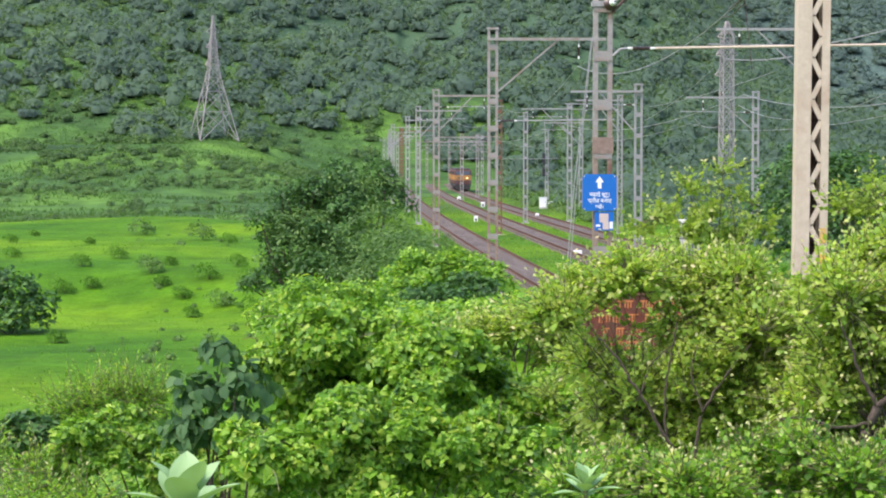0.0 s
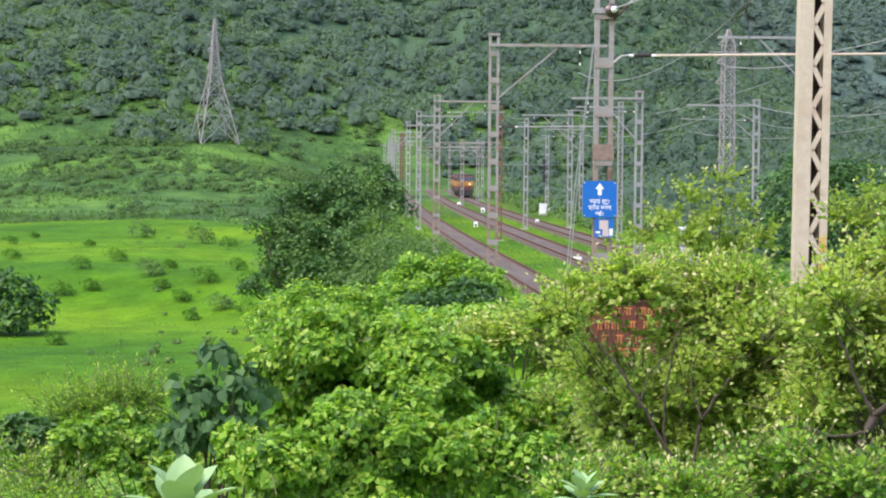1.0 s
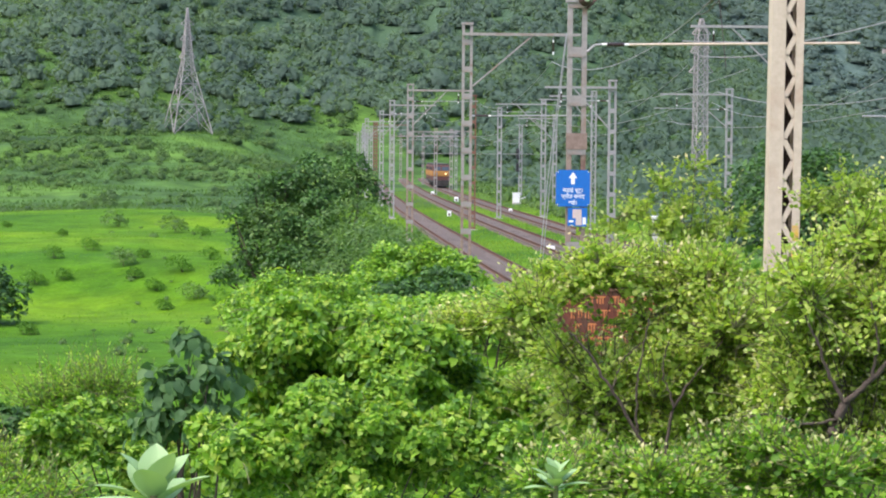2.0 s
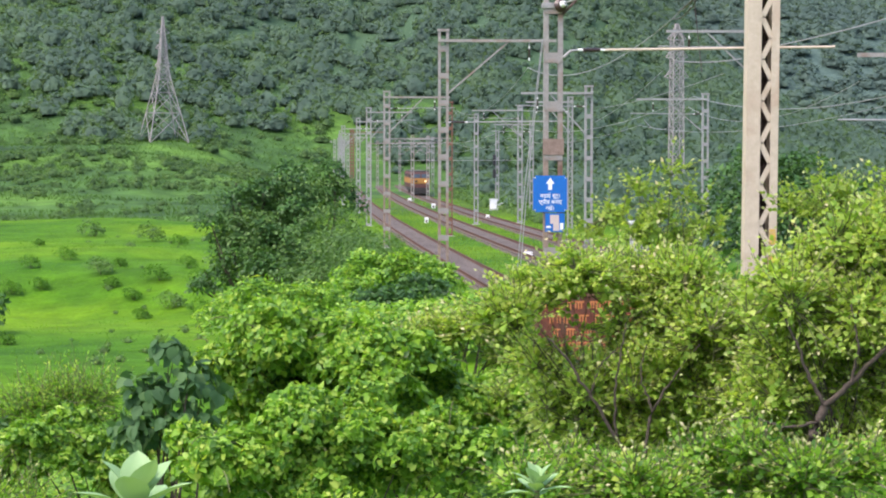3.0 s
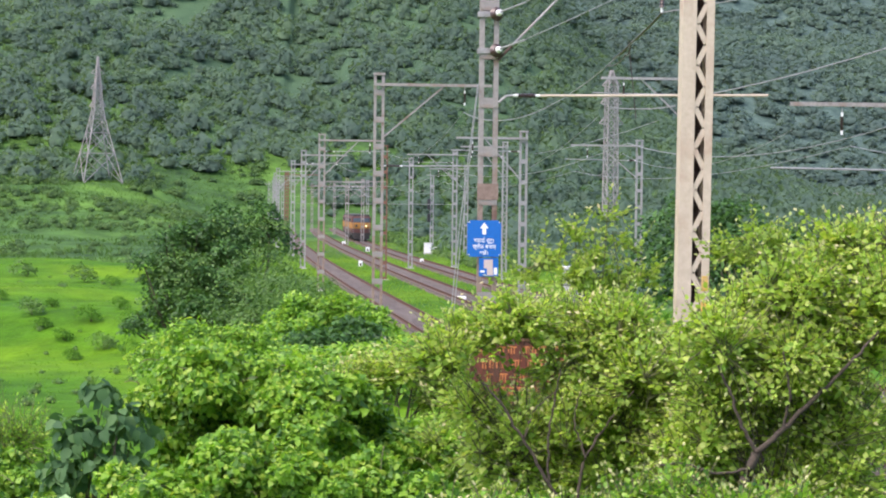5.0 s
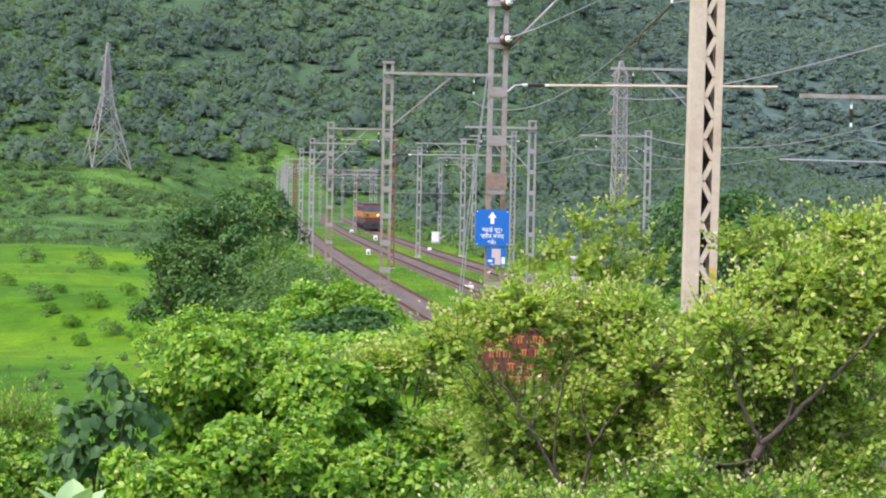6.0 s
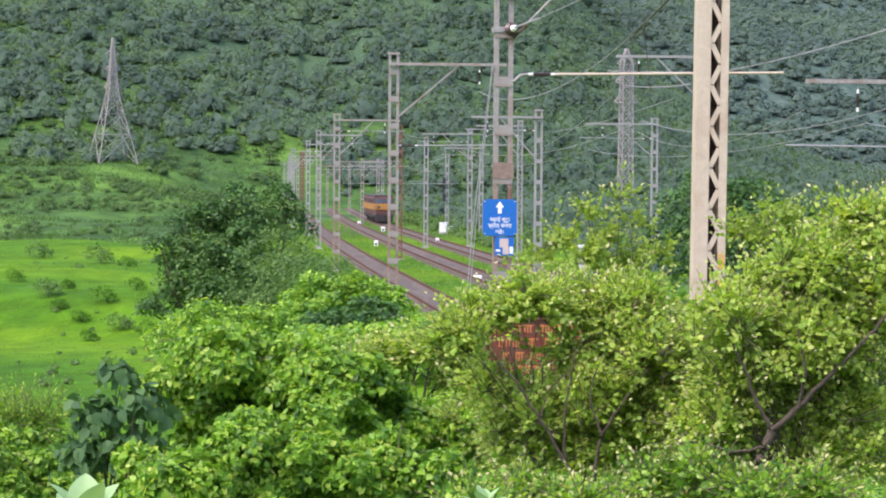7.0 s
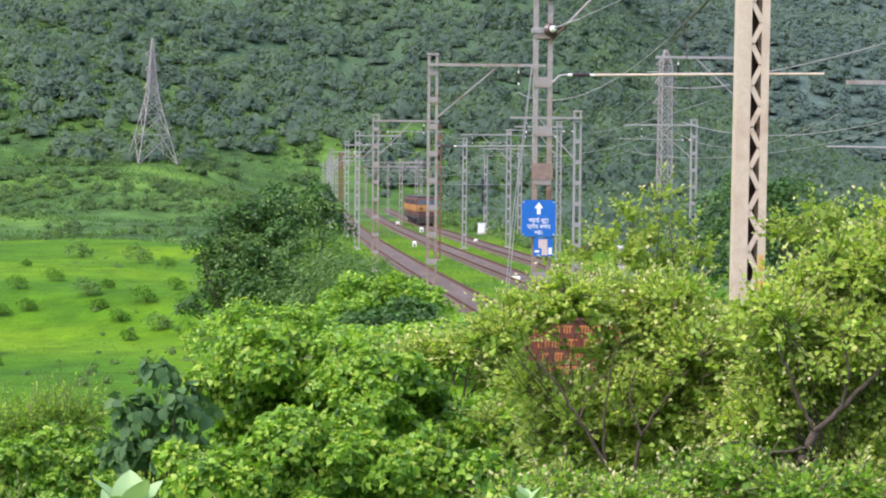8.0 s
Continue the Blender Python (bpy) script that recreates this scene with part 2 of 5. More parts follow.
LEAF_MEADOW = leafy("meadow_shrub_leaf", [(0.1, (0.05, 0.16, 0.014)), (0.5, (0.085, 0.22, 0.018)), (0.9, (0.13, 0.29, 0.022))], 0.7, 0.5)
LEAF_MID = leafy("mid_leaf", [(0.1, (0.04, 0.10, 0.025)), (0.5, (0.08, 0.17, 0.035)), (0.9, (0.15, 0.26, 0.05))], 0.5, 0.35, 0.8, 0.5)


# ---------------------------------------------------------------- the lie of the land
def track_x(y, offset=0.0):
    """Where the near track's centre line runs; the others lie to its right."""
    y = np.asarray(y, float)
    return 10.93 - 0.0673 * y + 5.53e-5 * y * y + offset


def land(x, y):
    """Height of the ground over the near rail's level."""
    x, y = np.asarray(x, float), np.asarray(y, float)
    c = track_x(np.clip(y, -200, 620), 5.1)
    off = x - c
    # valley field on one side, a low bank on the other
    field = -3.0 + 2.1 * smooth(108, 121, y + 0.35 * x + 6 * lattice_noise(x / 25, y / 25, 3)) + 0.35 * fbm(x, y, 30, 4, 1) + 0.22 * fbm(x, y, 9, 3, 8) - 2.4 * smooth(222, 250, y)
    field = field + 17.0 * smooth(320, 600, y) + fbm(x, y, 60, 4, 5) * 2.2 * smooth(330, 450, y)
    hill = 0.30 * np.clip(y - 500, 0, None) * (1 - smooth(15, 190, x - 0.06 * (y - 600)))
    hill = hill + fbm(x, y, 170, 4, 9) * 14 * smooth(520, 760, y) * (1 - smooth(20, 220, x))
    mountain = 0.33 * np.clip(y - 1050 - 0.25 * x, 0, None) + fbm(x, y, 260, 4, 11) * 26 * smooth(1050, 1400, y)
    far = np.maximum(hill, mountain)
    far = 520 * np.tanh(far / 520)
    plain = -0.35 + 0.2 * fbm(x, y, 20, 3, 2) + 1.2 * smooth(14, 40, off) + 9 * smooth(500, 1000, y)
    reach = 7.5 + 75 * smooth(340, 560, y)
    t = np.clip((-8.5 - off) / reach, 0, 1)
    left = t * t * (3 - 2 * t)
    z = plain * (1 - left) + field * left
    # the bank at the lookout, which falls away quicker towards the field
    edge = smooth(1.6, -1.2, x - (6.0 - 0.09 * (np.clip(y, 0, 80) - 10)))
    bank = -3.2 + smooth(78, 24, y) * (6.3 + 0.25 * fbm(x, y, 6, 3, 4))
    fall = 3.0 - 0.135 * np.clip(y - 16, 0, None) + 0.15 * fbm(x, y, 6, 3, 4)
    low = smooth(-0.5, -3.5, x)
    bank = bank * (1 - low) + np.minimum(bank, fall) * low
    z = np.maximum(z, z * (1 - edge) + bank * edge)
    form = smooth(10.5, 7.6, np.abs(off)) * (1 - smooth(800, 900, y))
    z = z * (1 - form) + form * -0.32
    z = z + far
    # a level stance for the tower on the slope
    stance = np.exp(-((x + 55.4) ** 2 + (y - 505) ** 2) / 400.0)
    return z * (1 - stance) + 10.3 * stance


def build_ground():
    xs = np.unique(np.concatenate([np.linspace(-3200, -420, 24), np.linspace(-420, -120, 44), np.linspace(-120, -24, 64), np.linspace(-24, 34, 80), np.linspace(34, 140, 40), np.linspace(140, 520, 36), np.linspace(520, 3200, 24)]))
    ys = np.unique(np.concatenate([np.linspace(-800, -20, 16), np.linspace(-20, 100, 90), np.linspace(100, 340, 130), np.linspace(340, 700, 66), np.linspace(700, 1900, 66), np.linspace(1900, 4200, 30)]))
    x, y = np.meshgrid(xs, ys)
    v = np.stack([x, y, land(x, y)], -1).reshape(-1, 3)
    i, j = np.meshgrid(np.arange(len(ys) - 1), np.arange(len(xs) - 1), indexing="ij")
    n = len(xs)
    f = np.stack([i * n + j, i * n + j + 1, (i + 1) * n + j + 1, (i + 1) * n + j], -1).reshape(-1, 4)
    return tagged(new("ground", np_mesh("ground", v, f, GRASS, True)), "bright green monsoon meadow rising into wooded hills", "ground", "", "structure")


build_ground()


def ground_at(x, y):
    return float(land(x, y))


# ---------------------------------------------------------------- railway tracks
TRACKS = (0.0, 5.6, 10.2)


def railway_track(offset, label):
    root = thing("railway_track", pose(0, 0, 0), label, "railway track", "running lines")
    ys = np.concatenate([np.linspace(-60, 500, 141), np.linspace(510, 620, 16)])
    xs = track_x(ys, offset)
    head = np.gradient(xs, ys)

    def strip(name, profile, mat, rough=0.0):
        prof = np.array(profile)
        u, w = prof[:, 0], prof[:, 1]
        n, k = len(ys), len(prof)
        v = np.stack([xs[:, None] + u[None], ys[:, None] - head[:, None] * u[None], np.broadcast_to(w[None], (n, k)).copy()], -1)
        if rough:
            v[:, 1:-1, 2] += RNG.uniform(-rough, rough, (n, k - 2))
        i, j = np.meshgrid(np.arange(n - 1), np.arange(k - 1), indexing="ij")
        f = np.stack([i * k + j, i * k + j + 1, (i + 1) * k + j + 1, (i + 1) * k + j], -1).reshape(-1, 4)
        return part(name, np_mesh(name, v.reshape(-1, 3), f, mat), mat, root)
    strip("ballast", [(-1.55, -0.5), (-1.2, -0.3), (-0.98, -0.17), (-0.6, -0.16), (0, -0.17), (0.6, -0.16), (0.98, -0.17), (1.2, -0.3), (1.55, -0.5)], BALLAST, 0.02)
    for side in (-0.838, 0.838):
        a = side - 0.035
        strip("rail", [(a - 0.03, -0.17), (a - 0.03, -0.15), (a + 0.02, -0.13), (a + 0.02, -0.04), (a, -0.03), (a, 0.0), (a + 0.07, 0.0),
                       (a + 0.07, -0.03), (a + 0.05, -0.04), (a + 0.05, -0.13), (a + 0.10, -0.15), (a + 0.10, -0.17)], RAIL)
    # sleepers, sunk in the stones
    bm = bmesh.new()
    box(bm, -1.1, 1.1, -0.12, 0.12, -0.3, -0.152, 0.01)
    me = bpy.data.meshes.new("sleeper")
    bm.to_mesh(me)
    bm.free()
    me.materials.append(SLEEPER)
    for y in np.arange(24, 204, 0.65):
        ob = new("sleeper", me)
        ob.parent = root
        ob.matrix_basis = pose(float(track_x(y, offset)), y, 0, 0, 0, math.degrees(-math.atan(-0.0673 + 1.106e-4 * y)))
    return root


SLEEPER = worn("dusty_concrete", (0.08, 0.066, 0.056), (0.15, 0.125, 0.108), 3.0, 0.9)
for offset, label in zip(TRACKS, ("rusty broad-gauge track in brown dirty ballast beside the bank",
                                  "rusty middle track in brown ballast between strips of grass",
                                  "farther rusty track in brown ballast, carrying a locomotive")):
    railway_track(offset, label)


# ---------------------------------------------------------------- overhead masts
def channel(name, x, w, d, z0, z1, open_to, mat, root):
    """A steel channel standing upright: web outside, flanges turned inwards."""
    bm = bmesh.new()
    t, o, i = 0.014, x - open_to * w / 2, x + open_to * w / 2
    q = o + open_to * t
    shape = [(o, -d / 2), (i, -d / 2), (i, -d / 2 + t), (q, -d / 2 + t), (q, d / 2 - t), (i, d / 2 - t), (i, d / 2), (o, d / 2)]
    extrude(bm, shape if open_to > 0 else shape[::-1], z0, z1)
    return part(name, bm, mat, root)


BATTENS = {}


def batten_mesh(w, h, mat):
    key = (w, h, mat.name)
    if key not in BATTENS:
        bm = bmesh.new()
        box(bm, -w / 2, w / 2, -0.006, 0.006, -h / 2, h / 2)
        for sx in (-1, 1):
            for sz in (-0.3, 0.3):
                rod(bm, (sx * w * 0.36, -0.02, sz * h), (sx * w * 0.36, 0.0, sz * h), 0.014, sides=6)
        me = bpy.data.meshes.new("batten")
        bm.to_mesh(me)
        bm.free()
        me.materials.append(mat)
        BATTENS[key] = me
    return BATTENS[key]


def insulator(root, a, b, r=0.075, name="insulator"):
    """Ribbed porcelain insulator between two points, with pale end caps."""
    a, b = Vector(a), Vector(b)
    bm = bmesh.new()
    n = 7
    rod(bm, a, b, r * 0.55)
    for i in range(n):
        c, d = a.lerp(b, (i + 0.15) / n), a.lerp(b, (i + 0.75) / n)
        rod(bm, c, d, r, r * 0.6, 10)
    ob = part(name, bm, DARK, root, "dark brown ribbed porcelain insulator")
    way = (b - a).normalized()
    for c, d in ((a - way * 0.12, a), (b, b + way * 0.12)):
        part("end_cap", rod(bmesh.new(), c, d, r * 0.5), WHITE, ob)
    return ob


def mast(x, y, top, side=1, reach=4.2, w=0.46, boom_at=0.35, laced=False, mat=None, label="", tube=True, turn=0.0, drop=True, tube_at=0.75, pitch=1.2, rod_len=0.38, rust_to=0.0):
    """A two-channel traction mast with batten plates or lacing, a boom, a brace and an insulated drop."""
    mat = mat or STEEL
    base = ground_at(x, y) - 0.4
    root = thing("catenary_mast", pose(x, y, base, 0, 0, turn), label or "grey steel two-channel overhead line mast in the grass", "mast", "overhead line masts")
    h = top - base
    lw = w * 0.25
    for s in (-1, 1):
        cut = rust_to - base if rust_to else 0
        if cut:
            channel("leg", s * (w - lw) / 2, lw, 0.24, 0, cut, -s, LOWER, root)
        channel("leg", s * (w - lw) / 2, lw, 0.24, cut, h, -s, mat, root)
    if laced:
        n = int(h / 0.34)
        for face in (-0.125, 0.125):
            for i in range(n):
                s = 1 if i % 2 else -1
                bm = bmesh.new()
                bar(bm, (-s * w * 0.36, face, 0.2 + i * 0.34), (s * w * 0.36, face, 0.2 + (i + 1) * 0.34), 0.012, 0.05)
                part("lace", bm, mat, root)
    else:
        z = 0.5
        while z < h:
            for face, turned in ((-0.134, 0), (0.134, 180)):
                ob = new("batten", batten_mesh(w * 0.98, 0.25, mat))
                ob.parent = root
                ob.matrix_basis = pose(0, face, z, 0, 0, turned)
            z += pitch
    bm = bmesh.new()
    box(bm, -w / 2 - 0.03, w / 2 + 0.03, -0.16, 0.16, h, h + 0.1, 0.01)
    part("cap", bm, mat, root)
    if laced is not None and y < 260:
        bm = bmesh.new()
        box(bm, -0.4, 0.4, -0.35, 0.35, 0.0, 0.44, 0.03)
        part("footing", bm, CONCRETE, root, "grey concrete footing")
    if reach:
        zb = h - boom_at
        bm = bmesh.new()
        box(bm, *sorted((side * -w / 2, side * reach)), -0.30, -0.15, zb - 0.06, zb + 0.06)
        part("boom", bm, mat, root)
        bm = bmesh.new()
        bar(bm, (side * w / 2, -0.2, zb - 2.3), (side * reach * 0.58, -0.2, zb - 0.02), 0.07)
        part("brace", bm, mat, root)
        if tube:
            bm = bmesh.new()
            rod(bm, (side * (w / 2 + 0.24 + rod_len), 0, zb - tube_at), (side * reach * 1.08, 0, zb - tube_at + 0.05), 0.03)
            part("bracket_tube", bm, WIRE, root)
            insulator(root, (side * (w / 2 + 0.12), 0, zb - tube_at), (side * (w / 2 + 0.12 + rod_len), 0, zb - tube_at), 0.065)
        if drop:
            ix = side * reach * 0.76
            insulator(root, (ix, -0.22, zb - 0.35), (ix, -0.22, zb - 0.75), 0.07, "drop_insulator")
            bm = bmesh.new()
            rod(bm, (ix, -0.22, zb - 0.25), (ix, -0.22, zb + 0.02), 0.02)
            part("hook", bm, WIRE, root)
    return root


CONCRETE = worn("pale_concrete", (0.36, 0.35, 0.33), (0.52, 0.51, 0.48), 2.0, 0.9, 0, (0.2, 0.22, 0.16), 0.58)

LOWER = worn("rust_stained_steel", (0.19, 0.135, 0.105), (0.33, 0.25, 0.2), 1.4, 0.7, 0.1, (0.15, 0.085, 0.06), 0.56)

# the row beside the near track
mast_a = mast(2.21, 93, 11.35, 1, 5.0, 0.47, 0.42, mat=STAINED, label="tall stained grey mast with a long boom", tube_at=3.6, rod_len=0.6, rust_to=4.2)
mast(-0.46, 143, 10.3, 1, 4.3, 0.48, mat=STAINED, label="stained pinkish grey mast beside the near track", rust_to=4.6)
mast(-2.27, 191, 10.4, 1, 4.0, 0.5)
mast(-4.0, 237, 10.4, 1, 4.0, 0.5)
for y in (283, 329, 375, 421, 467):
    mast(float(track_x(y)) - 3.1, y, 10.3, 1, 4.0, 0.5)
mast(-5.95, 300, 10.1, 1, 4.6, 0.62, mat=RUSTY, pitch=0.44, label="wide rusty brown portal upright", drop=False)
mast(4.45, 165, 10.2, 0, 0, 0.42, mat=RUSTY, label="rusty brown mast between the tracks")
# between the lines and beyond them
mast(11.2, 120, 9.85, -1, 3.9, 0.47)
mast(14.2, 168, 10.7, -1, 3.6, 0.46, laced=True)
mast(12.1, 200, 10.8, -1, 4.6, 0.5)
mast(14.85, 225, 9.9, -1, 4.0, 0.46)
mast(7.7, 195, 9.9, 0, 0, 0.44)
mast(22.4, 150, 10.4, -1, 5.0, 0.5, tube_at=1.05)
mast(17.6, 100, 12.15, -1, 4.6, 0.5)
mast(19.6, 60, 9.0, -1, 6.3, 0.5, mat=STAINED, tube_at=1.9)
mast(2.75, 305, 9.3, 1, 5.6, 0.5, mat=STAINED)
mast(5.3, 322, 9.4, -1, 6.6, 0.5, mat=STAINED)
mast(6.6, 352, 9.6, -1, 4.0, 0.45)
mast(1.2, 410, 9.6, 1, 7.0, 0.45, mat=STAINED)
mast(9.3, 420, 9.6, -1, 8.0, 0.45, mat=STAINED)
mast(-3.4, 440, 9.8, 1, 6.0, 0.5, mat=STAINED)
mast(-5.5, 470, 9.9, 1, 7.0, 0.5, mat=STAINED)
# a siding's masts, far off beyond the tree
for i in range(8):
    y = 400 + i * 34
    mast(-8.7 - i * 1.82, y, 9.9 + 0.5 * i / 7 + 0.6, 0, 0, 0.55, label="pale grey far mast of a siding")


# masts of another line across the plain
for i in range(15):
    mast(48 + i * 8.6, 640 + 9 * (i % 3), 11.2, -1 if i % 2 else 1, 6.0, 0.5, label="small far mast of another line", drop=False, tube=False)


# ---------------------------------------------------------------- the mast that bears the sign
def sign_mast():
    root = mast(3.93, 51.6, 12.2, 1, 0, 0.47, mat=STAINED, label="stained grey mast bearing a blue sign", rust_to=5.85)
    base = ground_at(3.93, 51.6) - 0.4
    up = -base
    # long bracket tube on an insulator
    z = 8.25 + up
    bm = bmesh.new()
    rod(bm, (0.24, -0.16, z - 0.1), (0.42, -0.16, z + 0.06), 0.035)
    rod(bm, (0.42, -0.16, z + 0.06), (0.62, -0.16, z + 0.08), 0.03)
    part("bracket", bm, WIRE, root)
    insulator(root, (0.72, -0.16, z + 0.08), (1.15, -0.16, z + 0.08), 0.07)
    bm = bmesh.new()
    rod(bm, (1.25, -0.16, z + 0.08), (6.95, -0.16, z + 0.17), 0.034, sides=10)
    part("bracket_tube", bm, CREAM, root, "long pale bracket tube")
    # raking stay and strain insulators higher up
    bm = bmesh.new()
    rod(bm, (0.22, -0.18, 9.2 + up), (0.55, -0.18, 9.55 + up), 0.035)
    part("stay_joint", bm, INSIDE, root)
    bm = bmesh.new()
    rod(bm, (0.5, -0.18, 9.5 + up), (4.3, -0.18, 13.45 + up), 0.03)
    part("stay", bm, STEEL, root)
    for zz in (9.42, 10.32):
        bm = bmesh.new()
        box(bm, -0.28, 0.28, -0.17, 0.17, zz - 0.07 + up, zz + 0.07 + up, 0.01)
        part("clamp", bm, STEEL, root)
        bm = bmesh.new()
        for k in range(3):
            rod(bm, (0.16, -0.2 - 0.07 * k, zz + up), (0.18, -0.26 - 0.07 * k, zz + 0.01 + up), 0.17, 0.10, 14)
        ob = part("strain_insulator", bm, DARK, root, "round dark strain insulator")
        bm = bmesh.new()
        rod(bm, (0.2, -0.42, zz + 0.01 + up), (0.24, -0.52, zz + 0.03 + up), 0.085, 0.06, 12)
        part("end_cap", bm, WHITE, ob)
        bm = bmesh.new()
        rod(bm, (0.24, -0.5, zz + 0.03 + up), (0.75, -1.6, zz + 0.17 + up), 0.025)
        part("turnbuckle", bm, WIRE, root)
    # drop rod and string at the end of the stay
    part("drop_rod", rod(bmesh.new(), (4.26, -0.18, 11.3 + up), (4.26, -0.18, 13.4 + up), 0.015), WIRE, root)
    insulator(root, (4.26, -0.18, 10.55 + up), (4.26, -0.18, 11.2 + up), 0.07, "string_insulator")
    # guy rods and rusted collar
    for dx in (-0.09, -0.02):
        bm = bmesh.new()
        rod(bm, (-0.26 + dx * 0.2, -0.17, 8.6 + up), (-0.62 + dx, -0.17, 4.9 + up), 0.012, sides=6)
        rod(bm, (-0.62 + dx, -0.17, 4.9 + up), (-1.0 + dx, -0.17, 0.5 + up), 0.012, sides=6)
        part("guy_rod", bm, WIRE, root)
    bm = bmesh.new()
    box(bm, -0.26, 0.26, -0.155, -0.14, 5.75 + up, 6.15 + up)
    part("collar", bm, COLLAR, root, "brown stained collar plate")
    return root


COLLAR = worn("brown_stained_steel", (0.17, 0.115, 0.09), (0.29, 0.21, 0.175), 1.5, 0.7, 0.1)
sign_mast()


def lattice_pole():
    """The near pole of two wide flanges joined by zigzag lacing."""
    x, y = 5.27, 30.0
    base = ground_at(x, y) - 0.3
    root = thing("lattice_pole", pose(x, y, base, 0, 0.45, 0), "cream painted lattice pole with brown laced web", "pole", "overhead line masts")
    h = 11.5 - base
    for name, x0, x1 in (("leg", -0.25, -0.05), ("leg", 0.095, 0.21)):
        bm = bmesh.new()
        a, b, t = (x0, x1, 0.012) if x0 < 0 else (x1, x0, -0.012)
        shape = [(a, -0.012), (b, -0.012), (b, 0), (a + t, 0), (a + t, 0.3), (b, 0.3), (b, 0.312), (a, 0.312)]
        extrude(bm, shape if x0 < 0 else shape[::-1], 0, h)
        part(name, bm, CREAM, root)
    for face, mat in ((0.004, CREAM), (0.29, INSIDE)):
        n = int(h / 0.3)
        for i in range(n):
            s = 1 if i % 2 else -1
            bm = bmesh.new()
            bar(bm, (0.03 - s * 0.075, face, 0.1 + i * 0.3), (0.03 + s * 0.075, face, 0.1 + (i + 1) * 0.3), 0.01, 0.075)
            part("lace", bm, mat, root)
    # dark brown plate across the back, between the legs
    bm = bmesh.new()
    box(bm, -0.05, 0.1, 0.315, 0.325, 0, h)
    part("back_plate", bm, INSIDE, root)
    for k, (a, b) in enumerate(((3.95, 4.25), (4.4, 4.62))):
        bm = bmesh.new()
        box(bm, 0.10, 0.195, -0.018, -0.0125, a - base, b - base)
        part("number_bar", bm, YELLOW, root, "worn yellow painted number patch")
    return root


YELLOW = worn("yellow_paint", (0.50, 0.30, 0.04), (0.62, 0.40, 0.06), 3.0, 0.7, 0, (0.42, 0.33, 0.25), 0.5)
lattice_pole()


# ---------------------------------------------------------------- signs
def text_part(body, size, x, z, root, mat, bold=0.0):
    cu = bpy.data.curves.new("lettering", "FONT")
    cu.body, cu.size, cu.align_x, cu.extrude, cu.offset = body, size, "CENTER", 0.002, bold
    tmp = new("lettering", cu)
    me = bpy.data.meshes.new_from_object(tmp.evaluated_get(bpy.context.evaluated_depsgraph_get()))
    bpy.data.objects.remove(tmp)
    me.materials.clear()
    me.materials.append(mat)
    ob = part("lettering", me, mat, root)
    ob.matrix_basis = pose(x, -0.012, z, 90, 0, 0)
    return ob


def blue_sign():
    z0 = 4.345
    root = thing("gradient_sign", pose(3.85, 51.39, z0), "blue enamel railway sign with white arrow and lettering", "sign")
    bm = bmesh.new()
    box(bm, -0.42, 0.42, -0.008, 0.008, 0, 0.9)
    bmesh.ops.bevel(bm, geom=[e for e in bm.edges if abs((e.verts[0].co - e.verts[1].co).y) > 0.01], offset=0.05, segments=4, affect="EDGES")
    part("panel", bm, BLUE, root)
    bm = bmesh.new()
    outline = [(-0.045, 0.55), (0.045, 0.55), (0.045, 0.70), (0.105, 0.70), (0, 0.85), (-0.105, 0.70), (-0.045, 0.70)]
    face = bm.faces.new([bm.verts.new((x, -0.012, z)) for x, z in outline])
    bmesh.ops.extrude_face_region(bm, geom=[face])
    bmesh.ops.translate(bm, verts=[v for v in bm.verts][7:], vec=(0, 0.003, 0))
    bmesh.ops.recalc_face_normals(bm, faces=bm.faces)
    part("arrow", bm, LETTER, root)
    text_part("चढ़ाई शुरू।", 0.135, 0, 0.36, root, LETTER, 0.0012)
    text_part("स्पीड बनाए", 0.135, 0, 0.205, root, LETTER, 0.0012)
    text_part("रखें।", 0.135, 0, 0.05, root, LETTER, 0.0012)
    for sx in (-0.37, 0.37):
        for sz in (0.05, 0.85):
            bm = bmesh.new()
            rod(bm, (sx, -0.016, sz), (sx, -0.008, sz), 0.014)
            part("bolt", bm, WHITE, root)
    # the smaller plate below
    z1 = 3.857
    small = thing("notice_plate", pose(3.97, 51.4, z1), "small blue notice plate with a faded pale print", "sign")
    bm = bmesh.new()
    box(bm, -0.24, 0.24, -0.006, 0.006, 0, 0.46, 0.004)
    part("panel", bm, BLUE, small)
    for x0, x1, a, b, mat in ((-0.12, 0.1, 0.2, 0.42, PRINT), (-0.04, 0.11, 0.03, 0.2, PRINT), (-0.21, -0.10, 0.1, 0.15, LETTER), (0.13, 0.21, 0.05, 0.22, LETTER)):
        bm = bmesh.new()
        box(bm, x0, x1, -0.01, -0.0065, a, b)
        part("print", bm, mat, small)


PRINT = worn("faded_print", (0.42, 0.30, 0.28), (0.62, 0.55, 0.52), 14.0, 0.6)
blue_sign()


